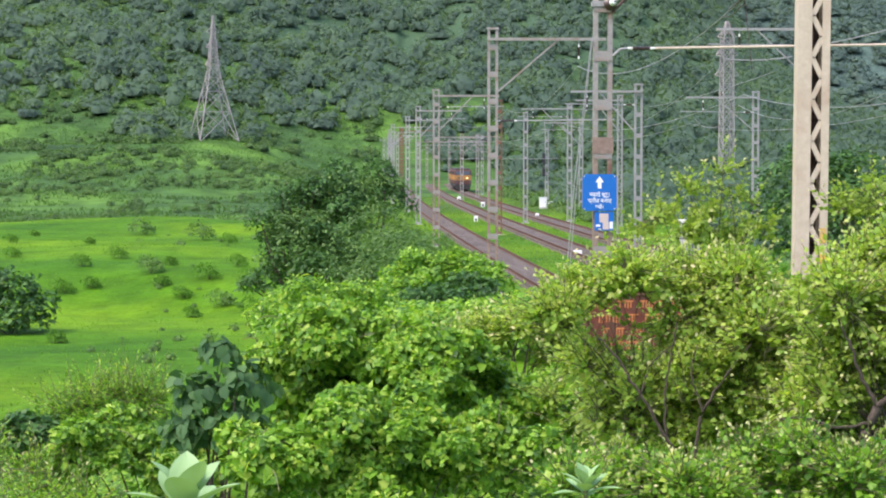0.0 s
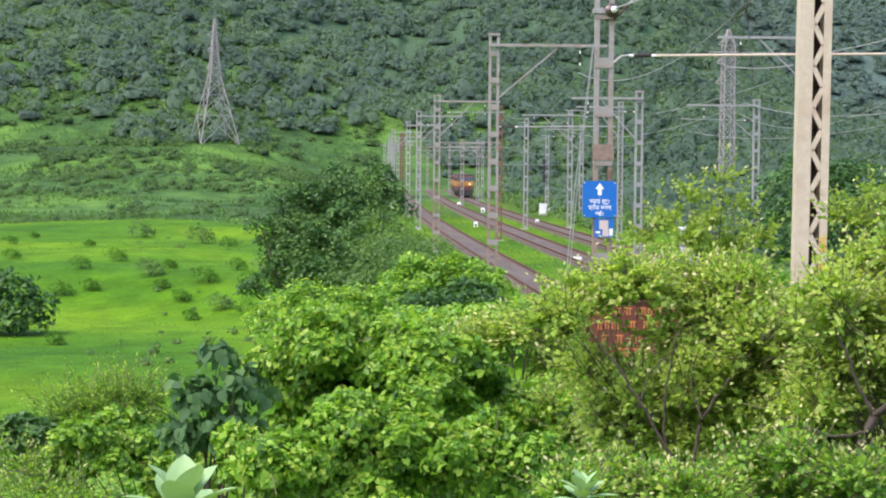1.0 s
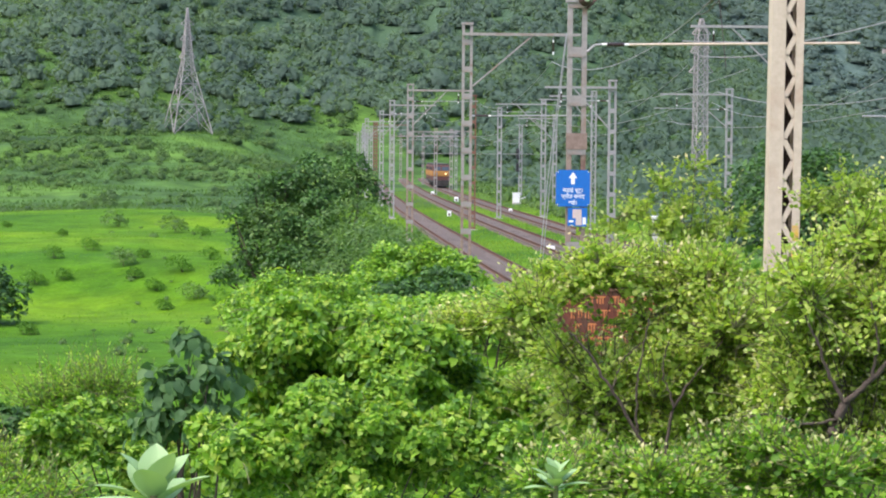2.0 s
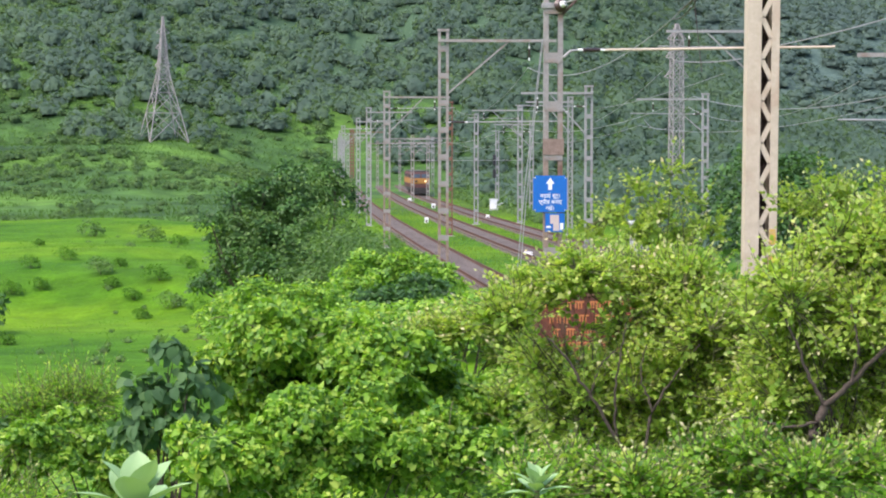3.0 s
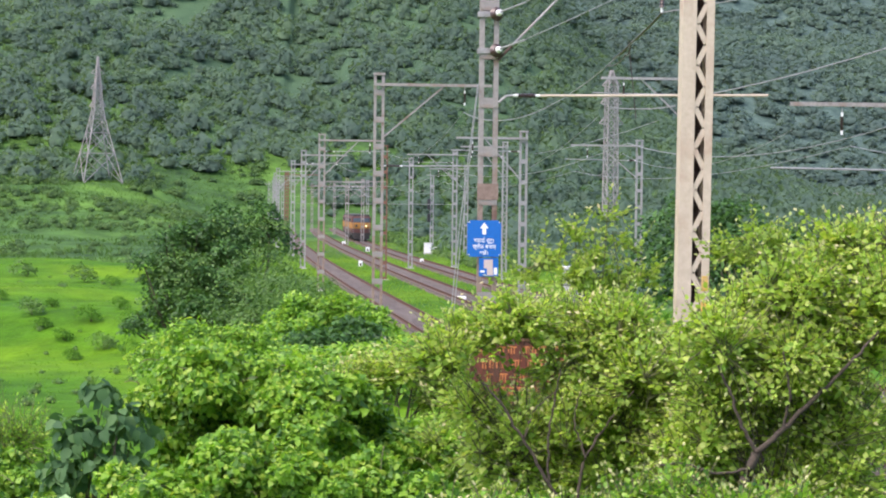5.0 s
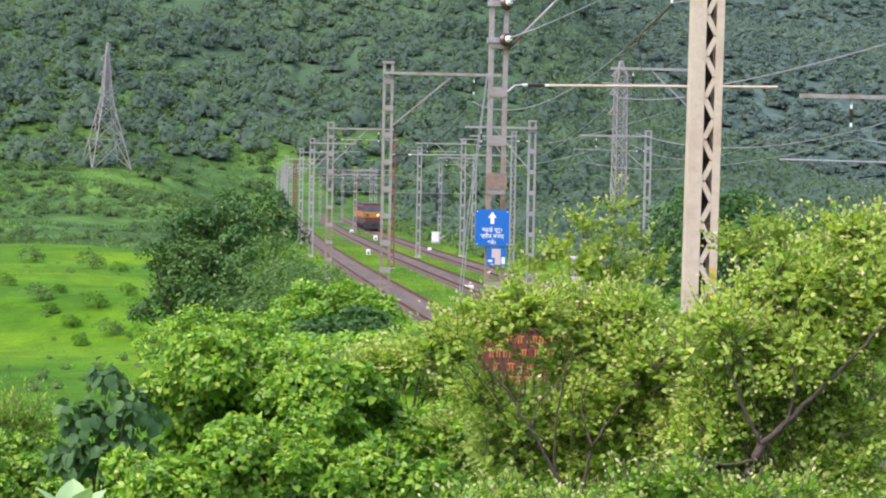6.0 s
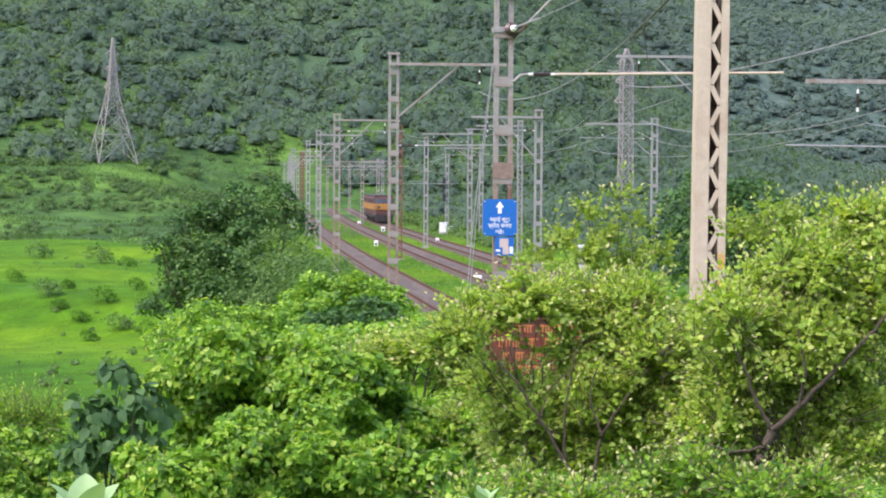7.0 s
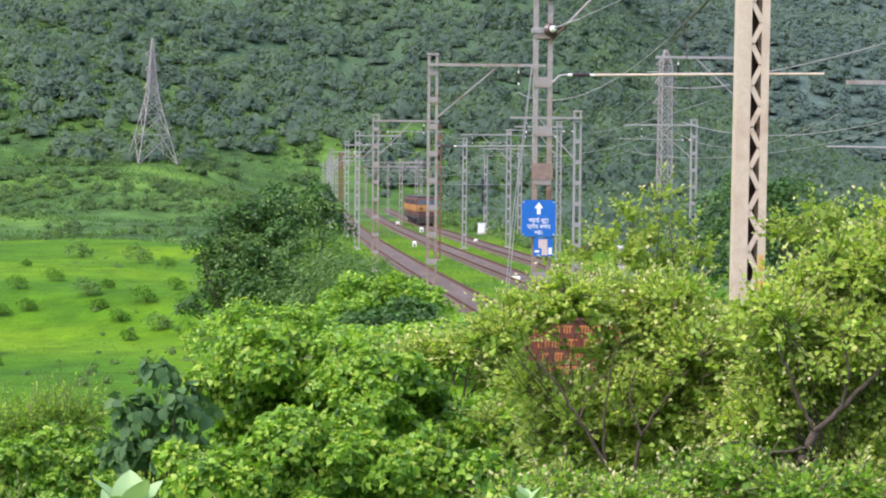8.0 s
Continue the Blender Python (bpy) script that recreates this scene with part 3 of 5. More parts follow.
def rusty_board():
    """A rusted warning board on two posts, in the bushes."""
    x, y, z0 = 2.16, 23.0, 3.32
    root = thing("notice_board", pose(x, y, z0, 0, 0, 6), "rust-red notice board with faded orange writing among bushes", "notice board")
    bm = bmesh.new()
    box(bm, -0.6, 0.6, -0.015, 0.015, 0, 0.83, 0.006)
    part("panel", bm, BOARD, root)
    bm = bmesh.new()
    for z in (0.02, 0.81):
        box(bm, -0.615, 0.615, -0.03, 0.02, z - 0.02, z + 0.02)
    for s in (-0.6, 0.6):
        box(bm, s - 0.02, s + 0.02, -0.031, 0.021, 0, 0.83)
    part("frame", bm, RUSTY, root)
    for s in (-0.5, 0.5):
        bm = bmesh.new()
        box(bm, s - 0.03, s + 0.03, 0.02, 0.08, ground_at(x, y) - z0 - 0.3, 0.8)
        part("post", bm, RUSTY, root)
    for row, z in enumerate((0.66, 0.51, 0.36, 0.21)):
        p = -0.5 + 0.05 * row
        while p < 0.46:
            w = RNG.uniform(0.05, 0.11)
            bm = bmesh.new()
            box(bm, p, p + w, -0.019, -0.0155, z + 0.055, z + 0.072)
            q = p
            while q < p + w - 0.015:
                box(bm, q, q + 0.014, -0.0192, -0.0155, z - 0.03 * RNG.uniform(0.2, 1), z + 0.056)
                q += 0.032
            part("writing", bm, ORANGE, root)
            p += w + (0.02 if RNG.uniform() < 0.7 else 0.07)
    return root


BOARD = worn("rust_red_board", (0.09, 0.022, 0.015), (0.19, 0.05, 0.03), 3.0, 0.8, 0, (0.10, 0.05, 0.035), 0.55)
ORANGE = worn("faded_orange", (0.50, 0.15, 0.05), (0.62, 0.24, 0.09), 6.0, 0.8)
rusty_board()


# ---------------------------------------------------------------- lineside boxes, stones and signal
def cabinet(x, y, w, h, label):
    z = ground_at(x, y)
    root = thing("lineside_cabinet", pose(x, y, z - 0.05), label, "cabinet", "lineside cabinets")
    bm = bmesh.new()
    box(bm, -w / 2, w / 2, -0.35, 0.35, 0.25, h, 0.02)
    part("body", bm, WHITE, root)
    bm = bmesh.new()
    box(bm, -w / 2 - 0.06, w / 2 + 0.06, -0.42, 0.42, h, h + 0.07, 0.02)
    part("lid", bm, WHITE, root)
    bm = bmesh.new()
    box(bm, -w / 2 + 0.05, w / 2 - 0.05, -0.365, -0.35, 0.32, h - 0.06, 0.005)
    door = part("door", bm, WHITE, root)
    bm = bmesh.new()
    box(bm, w / 2 - 0.16, w / 2 - 0.12, -0.39, -0.366, h * 0.55, h * 0.7)
    part("handle", bm, DARK, door)
    bm = bmesh.new()
    box(bm, -w / 2 - 0.05, w / 2 + 0.05, -0.4, 0.4, 0, 0.25, 0.02)
    part("plinth", bm, CONCRETE, root)


cabinet(11.95, 250, 0.85, 1.35, "white lineside equipment cabinet on a concrete plinth")
cabinet(12.85, 251.5, 0.6, 0.8, "smaller white lineside cabinet beside the signal post")


def marker(x, y, h=0.75, w=0.5):
    root = thing("marker_stone", pose(x, y, ground_at(x, y) - 0.08), "white painted marker stone with a dark number panel in the grass", "marker stone", "marker stones")
    bm = bmesh.new()
    box(bm, -w / 2, w / 2, -0.12, 0.12, 0, h, 0.05)
    part("stone", bm, WHITE, root)
    bm = bmesh.new()
    box(bm, -w * 0.22, w * 0.22, -0.128, -0.121, h * 0.25, h * 0.62)
    part("panel", bm, DARK, root)


marker(3.15, 200, 0.62, 0.38)
marker(9.6, 213, 0.55, 0.36)
marker(5.0, 262, 0.7)
marker(2.3, 300, 0.7)
marker(8.25, 128, 0.45, 0.55)


def signal():
    x, y = 12.5, 252
    z = ground_at(x, y)
    root = thing("railway_signal", pose(x, y, z), "grey lattice signal post with black lamp heads", "signal")
    h = 9.2 - z
    for s in (-1, 1):
        channel("leg", s * 0.16, 0.12, 0.2, -0.3, h, -s, STEEL, root)
    for k in range(9):
        bm = bmesh.new()
        box(bm, -0.22, 0.22, -0.115, -0.105, k * 1.0, k * 1.0 + 0.3)
        part("batten", bm, STEEL, root)
    bm = bmesh.new()
    rod(bm, (-0.2, 0, h), (-0.3, 0, h + 1.0), 0.03)
    part("finial", bm, STEEL, root)
    for zz, hh in ((5.1, 1.3), (3.6, 1.0)):
        bm = bmesh.new()
        box(bm, -0.55, -0.2, -0.3, -0.12, zz - z, zz + hh - z, 0.04)
        head = part("lamp_head", bm, BLACK, root, "black signal lamp head")
        for k in range(2):
            bm = bmesh.new()
            rod(bm, (-0.375, -0.48, zz - z + 0.3 + 0.5 * k), (-0.375, -0.3, zz - z + 0.3 + 0.5 * k), 0.13, 0.12, 10)
            part("hood", bm, BLACK, head)


BLACK = worn("matt_black", (0.012, 0.012, 0.013), (0.03, 0.03, 0.032), 3.0, 0.6)
signal()


def white_post(x, y, h, w):
    root = thing("white_post", pose(x, y, ground_at(x, y) - 0.1), "weathered white concrete post with a flat cap among shrubs", "post", "white posts")
    bm = bmesh.new()
    box(bm, -w / 2, w / 2, -w / 2, w / 2, 0, h, 0.015)
    part("shaft", bm, CONCRETE, root)
    bm = bmesh.new()
    box(bm, -w * 0.65, w * 0.65, -w * 0.65, w * 0.65, h, h + 0.07, 0.015)
    part("cap", bm, WHITE, root)


white_post(4.95, 43, 4.4 - ground_at(4.95, 43), 0.15)
white_post(5.25, 43.4, 4.0 - ground_at(5.25, 43.4), 0.2)
white_post(9.3, 43.0, 3.95 - ground_at(9.3, 43.0), 0.2)


# ---------------------------------------------------------------- transmission towers
def tower(x, y, h, base_w, turn, label, arms, z=None, neck=1.0, at=0.58, step=0.85):
    z = ground_at(x, y) - 0.5 if z is None else z
    root = thing("transmission_tower", pose(x, y, z, 0, 0, turn), label, "pylon", "transmission towers")

    def half(t):
        return base_w / 2 * (1 - t / at) + neck * (t / at) if t < at else neck * (1 - (t - at) / (1 - at)) + 0.12
    levels = [0.0]
    while levels[-1] < 0.985:
        levels.append(min(1.0, levels[-1] + max(0.03, half(levels[-1]) * step / h)))
    corners = ((-1, -1), (1, -1), (1, 1), (-1, 1))
    for cx, cy in corners:
        part("leg", tube_mesh("leg", [(cx * half(a), cy * half(a), a * h) for a in levels], [0.13] * len(levels), PYLON, 4), PYLON, root)
    for i in range(4):
        c, d = corners[i], corners[(i + 1) % 4]
        bm = bmesh.new()
        for a, b in zip(levels, levels[1:]):
            ha, hb = half(a), half(b)
            bar(bm, (c[0] * ha, c[1] * ha, a * h), (d[0] * hb, d[1] * hb, b * h), 0.12)
            bar(bm, (d[0] * ha, d[1] * ha, a * h), (c[0] * hb, c[1] * hb, b * h), 0.12)
            bar(bm, (c[0] * hb, c[1] * hb, b * h), (d[0] * hb, d[1] * hb, b * h), 0.11)
        tagged(part("bracing", bm, PYLON, root), kind="stuff")
    for t, reach in arms:
        for s in (-1, 1):
            bm = bmesh.new()
            w = half(t)
            for q in (-1, 1):
                bar(bm, (s * w, q * w, t * h), (s * reach, 0, t * h + 0.3), 0.13)
                bar(bm, (s * half(t + 0.05), q * half(t + 0.05), (t + 0.05) * h), (s * reach, 0, t * h + 0.3), 0.12)
            part("cross_arm", bm, PYLON, root)


PYLON = worn("pylon_steel", (0.24, 0.225, 0.215), (0.36, 0.34, 0.33), 0.5, 0.6, 0.2)
tower(-55.4, 505, 30.5, 9.8, 24, "grey lattice transmission tower on the grassy hillside", ((0.60, 2.0), (0.74, 1.8), (0.86, 1.6)), step=1.5)
tower(56.9, 420, 33.4, 2.5, 14, "grey lattice transmission tower behind the trees", ((0.66, 2.6), (0.78, 2.3), (0.89, 2.0)), z=0.2, neck=1.0, at=0.88, step=2.2)


# ---------------------------------------------------------------- wires
def wire(points, sag, r=0.012, name="overhead_wire", label="thin grey overhead wire slung between masts", mat=None):
    """A wire hung from point to point, with a sag in each span."""
    pts = []
    for a, b in zip(points, points[1:]):
        a, b = np.array(a, float), np.array(b, float)
        for t in np.linspace(0, 1, 16, endpoint=False):
            pts.append(a + (b - a) * t - np.array([0, 0, 4 * sag * t * (1 - t)]))
    pts.append(np.array(points[-1], float))
    ob = new(name, tube_mesh(name, pts, [r] * len(pts), mat or WIRE))
    return tagged(ob, label, "wire", "overhead wires")


for off in TRACKS[:2]:
    ys = [-15, 30, 51.6, 93, 143, 191, 237, 283, 329, 375, 421]
    wire([(float(track_x(y, off)) + (0.2 if k % 2 else -0.2), y, 7.2) for k, y in enumerate(ys)], 0.55, 0.009)
    wire([(float(track_x(y, off)) + (0.2 if k % 2 else -0.2), y, 5.7) for k, y in enumerate(ys) if y > 140], 0.02, 0.008, label="thin grey contact wire over the rails")
ys = [180, 225, 270, 315, 360, 405, 450]
for height, sag in ((7.2, 0.5), (5.7, 0.02)):
    wire([(float(track_x(y, TRACKS[2])), y, height) for y in ys], sag, 0.012, label="thin grey wire over the farther track")
wire([(5.95, 92.8, 9.75), (8.19, 51.4, 10.42)], 1.26, 0.018, label="pale feeder wire swinging between booms")
wire([(5.95, 92.8, 9.75), (4.4, 143, 9.0), (1.0, 191, 9.2), (-1.0, 237, 9.2)], 0.9, 0.012)
wire([(4.68, 50.0, 9.6), (10.5, 28, 12.0)], 0.15, 0.012)
wire([(4.68, 50.0, 10.5), (10.5, 28, 13.4)], 0.15, 0.012)
wire([(8.19, 51.4, 10.43), (14.5, 45, 11.5)], 0.1, 0.012)
wire([(9.0, 51.4, 8.35), (15.5, 40, 10.6)], 0.3, 0.014)
wire([(14.8, 150, 9.4), (15.8, 100, 9.8)], 0.2, 0.016)
wire([(14.4, 150, 8.4), (14.2, 110, 10.4)], 0.25, 0.016)
wire([(13.4, 99.7, 10.4), (16.6, 99.7, 10.5)], 0.12, 0.03, label="pale stay rod below a boom", name="stay_rod")
wire([(7.86, 57.6, 9.72), (7.99, 55.2, 9.97), (8.19, 51.4, 10.42)], 0.03, 0.034, label="dark jumper cable clamped to the feeder", mat=DARK)
wire([(7.8, 58.6, 9.6), (7.96, 56.0, 9.72), (7.99, 55.2, 9.97)], 0.12, 0.02, label="short looped jumper tail", mat=DARK)
wire([(8.6, 60, 10.4), (8.85, 60, 8.15)], 0.0, 0.012, label="thin dark dropper wire", mat=DARK)
wire([(13.4, 60, 7.9), (14.1, 100, 8.2), (18.0, 150, 8.6)], 0.9, 0.011)


# ---------------------------------------------------------------- the locomotive
def locomotive():
    """Built with its nose at y = 0, looking along -y, rail top at z = 0."""
    root = thing("locomotive", pose(0, 0, 0), "yellow-orange and dark maroon diesel locomotive with a lit headlamp", "locomotive")
    bm = bmesh.new()
    box(bm, -1.5, 1.5, 0.35, 18.5, 1.15, 3.75, 0.22)
    body = part("body", bm, MAROON, root)
    bm = bmesh.new()
    box(bm, -1.52, 1.52, 0.28, 18.57, 1.85, 2.8, 0.1)
    part("band", bm, AMBER, root, "yellow-orange band round the body")
    bm = bmesh.new()
    box(bm, -1.3, 1.3, 0.6, 18.2, 3.7, 4.05, 0.15)
    part("roof", bm, SOOT, root)
    for x0, x1 in ((-1.25, -0.12), (0.12, 1.25)):
        bm = bmesh.new()
        box(bm, x0, x1, 0.31, 0.36, 2.85, 3.5, 0.02)
        part("windscreen", bm, GLASS, root, "blue-grey windscreen")
    for x, mat in ((-0.75, DARK), (0.75, LAMP)):
        bm = bmesh.new()
        rod(bm, (x, 0.16, 2.3), (x, 0.28, 2.3), 0.15, 0.17, 14)
        lamp = part("headlight", bm, mat, root)
        bm = bmesh.new()
        rod(bm, (x, 0.24, 2.3), (x, 0.30, 2.3), 0.2, 0.2, 14)
        part("bezel", bm, SOOT, lamp)
    bm = bmesh.new()
    box(bm, -1.45, 1.45, 0.1, 18.7, 0.85, 1.2, 0.04)
    part("underframe", bm, SOOT, root)
    bm = bmesh.new()
    box(bm, -1.3, 1.3, -0.05, 0.12, 0.25, 0.85, 0.04)
    part("cowcatcher", bm, SOOT, root)
    for x in (-0.95, 0.95):
        bm = bmesh.new()
        rod(bm, (x, -0.35, 1.05), (x, 0.1, 1.05), 0.09)
        rod(bm, (x, -0.42, 1.05), (x, -0.35, 1.05), 0.24, 0.24, 14)
        part("buffer", bm, SOOT, root)
    bm = bmesh.new()
    box(bm, -0.15, 0.15, -0.4, 0.1, 0.9, 1.2, 0.03)
    part("coupler", bm, SOOT, root)
    for y0 in (2.2, 12.2):
        bm = bmesh.new()
        box(bm, -1.2, 1.2, y0, y0 + 4.6, 0.5, 0.85, 0.05)
        part("bogie", bm, SOOT, root)
        for k in range(3):
            for x in (-0.84, 0.84):
                bm = bmesh.new()
                rod(bm, (x - 0.07, y0 + 0.5 + 1.8 * k, 0.5), (x + 0.07, y0 + 0.5 + 1.8 * k, 0.5), 0.5, 0.5, 20)
                part("wheel", bm, SOOT, root)
    for y0 in np.arange(2.6, 17.0, 1.2):
        for s in (-1, 1):
            bm = bmesh.new()
            box(bm, *sorted((s * 1.5, s * 1.515)), y0, y0 + 0.8, 2.95, 3.4)
            part("grille", bm, SOOT, root)
    for s in (-1, 1):
        bm = bmesh.new()
        for z in np.arange(1.2, 2.9, 0.35):
            rod(bm, (s * 1.3, 0.22, z), (s * 1.05, 0.22, z), 0.015, sides=5)
        rod(bm, (s * 1.3, 0.22, 1.1), (s * 1.3, 0.22, 2.9), 0.02, sides=5)
        part("handrail", bm, WIRE, root)
    return root


def lamp_build(tree, s):
    s.inputs["Base Color"].default_value = (0.9, 0.6, 0.3, 1)
    s.inputs["Emission Color"].default_value = (1.0, 0.62, 0.25, 1)
    s.inputs["Emission Strength"].default_value = 0.8


LAMP = material("lit_headlamp", lamp_build)
MAROON = worn("maroon_paint", (0.07, 0.022, 0.02), (0.12, 0.045, 0.035), 1.0, 0.6, 0, (0.05, 0.035, 0.03), 0.6)
AMBER = worn("amber_paint", (0.27, 0.125, 0.025), (0.37, 0.18, 0.035), 1.0, 0.7, 0, (0.36, 0.16, 0.04), 0.64)
SOOT = worn("sooty_black", (0.022, 0.02, 0.02), (0.05, 0.045, 0.042), 1.5, 0.8)
GLASS = worn("cab_glass", (0.05, 0.07, 0.10), (0.10, 0.13, 0.17), 1.0, 0.15, 0, None, 0.6, 0.0)
loco = locomotive()
tagged(loco, group="train")
trailing = tagged(copy_thing(loco, pose(0, 20, 0)), label="second yellow-orange and maroon locomotive coupled behind")


# ---------------------------------------------------------------- plants
def unit(v):
    return v / (np.linalg.norm(v, axis=-1, keepdims=True) + 1e-9)


def leaf_arrays(at, along, face, length, width, fold=0.18, full=True):
    """Leaves folded along the midrib: six triangles each, or four for far plants. at, along, face: (n, 3); length, width: (n,)."""
    along = unit(along)
    side = unit(np.cross(along, face))
    face = np.cross(side, along)
    L, W = length[:, None], width[:, None]

    def rim(t, w, s):
        return at + along * L * t + side * W * (w * s) + face * (W * fold * w * 1.6 - L * 0.12 * t * t)
    mid = at + along * L * 0.42
    tip = at + along * L - face * L * 0.14
    ring = [at, rim(0.16, 0.40, -1), rim(0.58, 0.46, -1), tip, rim(0.58, 0.46, 1), rim(0.16, 0.40, 1)] if full else [at, rim(0.42, 0.5, -1), tip, rim(0.42, 0.5, 1)]
    k = len(ring)
    v = np.stack(ring + [mid], 1)
    f = np.array([[i, k, (i + 1) % k] for i in range(k)])
    n = len(at)
    return v.reshape(-1, 3), (f[None] + (k + 1) * np.arange(n)[:, None, None]).reshape(-1, 3)


def heart_arrays(at, along, face, length, width, fold=0.12):
    """Heart-shaped leaves, notched at the stalk: four triangles each."""
    along = unit(along)
    side = unit(np.cross(along, face))
    face = np.cross(side, along)
    L, W = length[:, None], width[:, None]

    def rim(t, w, s):
        return at + along * L * t + side * W * (w * s) + face * (W * fold * w * 1.5 - L * 0.15 * t * t)
    v = np.stack([at, rim(-0.08, 0.46, -1), rim(0.5, 0.42, -1), at + along * L - face * L * 0.2, rim(0.5, 0.42, 1), rim(-0.08, 0.46, 1)], 1)
    f = np.array([[0, 1, 2], [0, 2, 3], [0, 3, 4], [0, 4, 5]])
    return v.reshape(-1, 3), (f[None] + 6 * np.arange(len(at))[:, None, None]).reshape(-1, 3)


def lobe_points(lobes, n, inner=0.55):
    """Points in the outer shells of egg-shaped lobes, and the way out at each. A lobe: centre, radii."""
    lobes = np.array(lobes, float)
    weight = lobes[:, 3] * lobes[:, 5]
    k = RNG.choice(len(lobes), n, p=weight / weight.sum())
    d = unit(RNG.normal(size=(n, 3)))
    d[:, 2] = np.where(d[:, 2] < -0.3, -d[:, 2], d[:, 2])
    c, r = lobes[k, :3], lobes[k, 3:6]
    lump = 1 + 0.22 * np.sin(d[:, 0] * 5 + k * 1.7) * np.sin(d[:, 2] * 6 + k) + 0.12 * np.sin(d[:, 1] * 11 + k * 2.1)
    rad = (inner + (1.04 - inner) * RNG.uniform(size=n) ** 0.45) * lump
    return c + d * r * rad[:, None], unit(d / r)


def stems_mesh(base, ends, r, mat, wiggle=0.12):
    """Tapered stems from about one base to many ends, joined."""
    vs, fs, count = [], [], 0
    for e in ends:
        b = np.array(base) + np.append(RNG.normal(size=2) * r * 3, 0)
        e = np.array(e)
        m = (b + e) / 2 + RNG.normal(size=3) * wiggle * np.linalg.norm(e - b)
        t = np.linspace(0, 1, 7)[:, None]
        pts = (1 - t) ** 2 * b + 2 * t * (1 - t) * m + t * t * e
        me = tube_mesh("stem", pts, r * (1 - 0.8 * t[:, 0]), mat, 5)
        v = np.zeros(len(me.vertices) * 3, np.float32)
        me.vertices.foreach_get("co", v)
        f = np.zeros(len(me.loops), np.int32)
        me.loops.foreach_get("vertex_index", f)
        bpy.data.meshes.remove(me)
        vs.append(v.reshape(-1, 3))
        fs.append(f.reshape(-1, 4) + count)
        count += len(vs[-1])
    return np_mesh("stems", np.concatenate(vs), np.concatenate(fs), mat, True)


def lumpy(lobes, n, r0, r1):
    """The given lobes and n smaller ones budding out of their upper sides."""
    p, out = lobe_points(lobes, n, 0.8)
    r = RNG.uniform(r0, r1, (n, 1))
    small = np.concatenate([p + out * r * 0.3, r, r, r * RNG.uniform(0.6, 1.0, (n, 1))], 1)
    return np.concatenate([np.array(lobes, float), small])


def bush(name, lobes, n, leaf, mat, label, category="shrub", group="", stems=0, stem_r=0.02, ratio=0.62, base=None, droop=0.25, stem_mat=None, inner=0.55, trunk=False):
    """A shrub or tree: stems and a crown of single leaves."""
    lobes = np.array(lobes, float)
    c = lobes[:, :3].mean(0)
    if base is None:
        base = (c[0], c[1], ground_at(c[0], c[1]))
    root = thing(name, pose(*base), label, category, group)
    shift = np.array(base)
    p, out = lobe_points(lobes, n, inner)
    face = unit(out * 0.7 + np.array([0, 0, 0.7]) + RNG.normal(size=p.shape) * 0.45)
    along = unit(np.cross(face, RNG.normal(size=p.shape)) + out * 0.5 - np.array([0, 0, droop]))
    size = leaf * RNG.uniform(0.55, 1.25, n)
    v, f = leaf_arrays(p - shift, along, face, size, size * ratio, full=base[1] < 30)
    part("crown", np_mesh("crown", v, f, mat), mat, root)
    ends = []
    for l in lobes:
        ends.append(l[:3] - shift)
    for q in p[RNG.choice(n, stems)] if stems else ():
        ends.append(q - shift)
    wood = part("trunk" if trunk else "branchwork", stems_mesh((0, 0, -0.15), ends, stem_r, stem_mat or BARK), BARK, root)
    if not trunk:
        tagged(wood, kind="stuff")
    return root


TWIG = worn("green_twig", (0.085, 0.095, 0.035), (0.17, 0.17, 0.07), 10.0, 0.8)


def tubes(name, pts, radii, mat, sides=5):
    """Many tubes in one mesh: pts (n, k, 3), radii (n, k)."""
    n, k = pts.shape[:2]
    tang = unit(np.gradient(pts, axis=1))
    u = unit(np.cross(tang, np.where(np.abs(tang[..., 2:]) > 0.9, [1.0, 0, 0], [0, 0, 1.0])))
    w = np.cross(tang, u)
    a = np.linspace(0, 2 * np.pi, sides, endpoint=False)
    ring = pts[:, :, None] + radii[:, :, None, None] * (u[:, :, None] * np.cos(a)[:, None] + w[:, :, None] * np.sin(a)[:, None])
    c, i, j = np.meshgrid(np.arange(n), np.arange(k - 1), np.arange(sides), indexing="ij")
    o = (c * k + i) * sides
    q = (j + 1) % sides
    f = np.stack([o + j, o + q, o + sides + q, o + sides + j], -1).reshape(-1, 4)
    return np_mesh(name, ring.reshape(-1, 3), f, mat, True)


def bent(a, b, mid, k=7):
    t = np.linspace(0, 1, k)[None, :, None]
    return (1 - t) ** 2 * a[:, None] + 2 * t * (1 - t) * mid[:, None] + t * t * b[:, None]


def nearest(p, q):
    return np.argmin(((p[:, None] - q[None]) ** 2).sum(-1), 1)


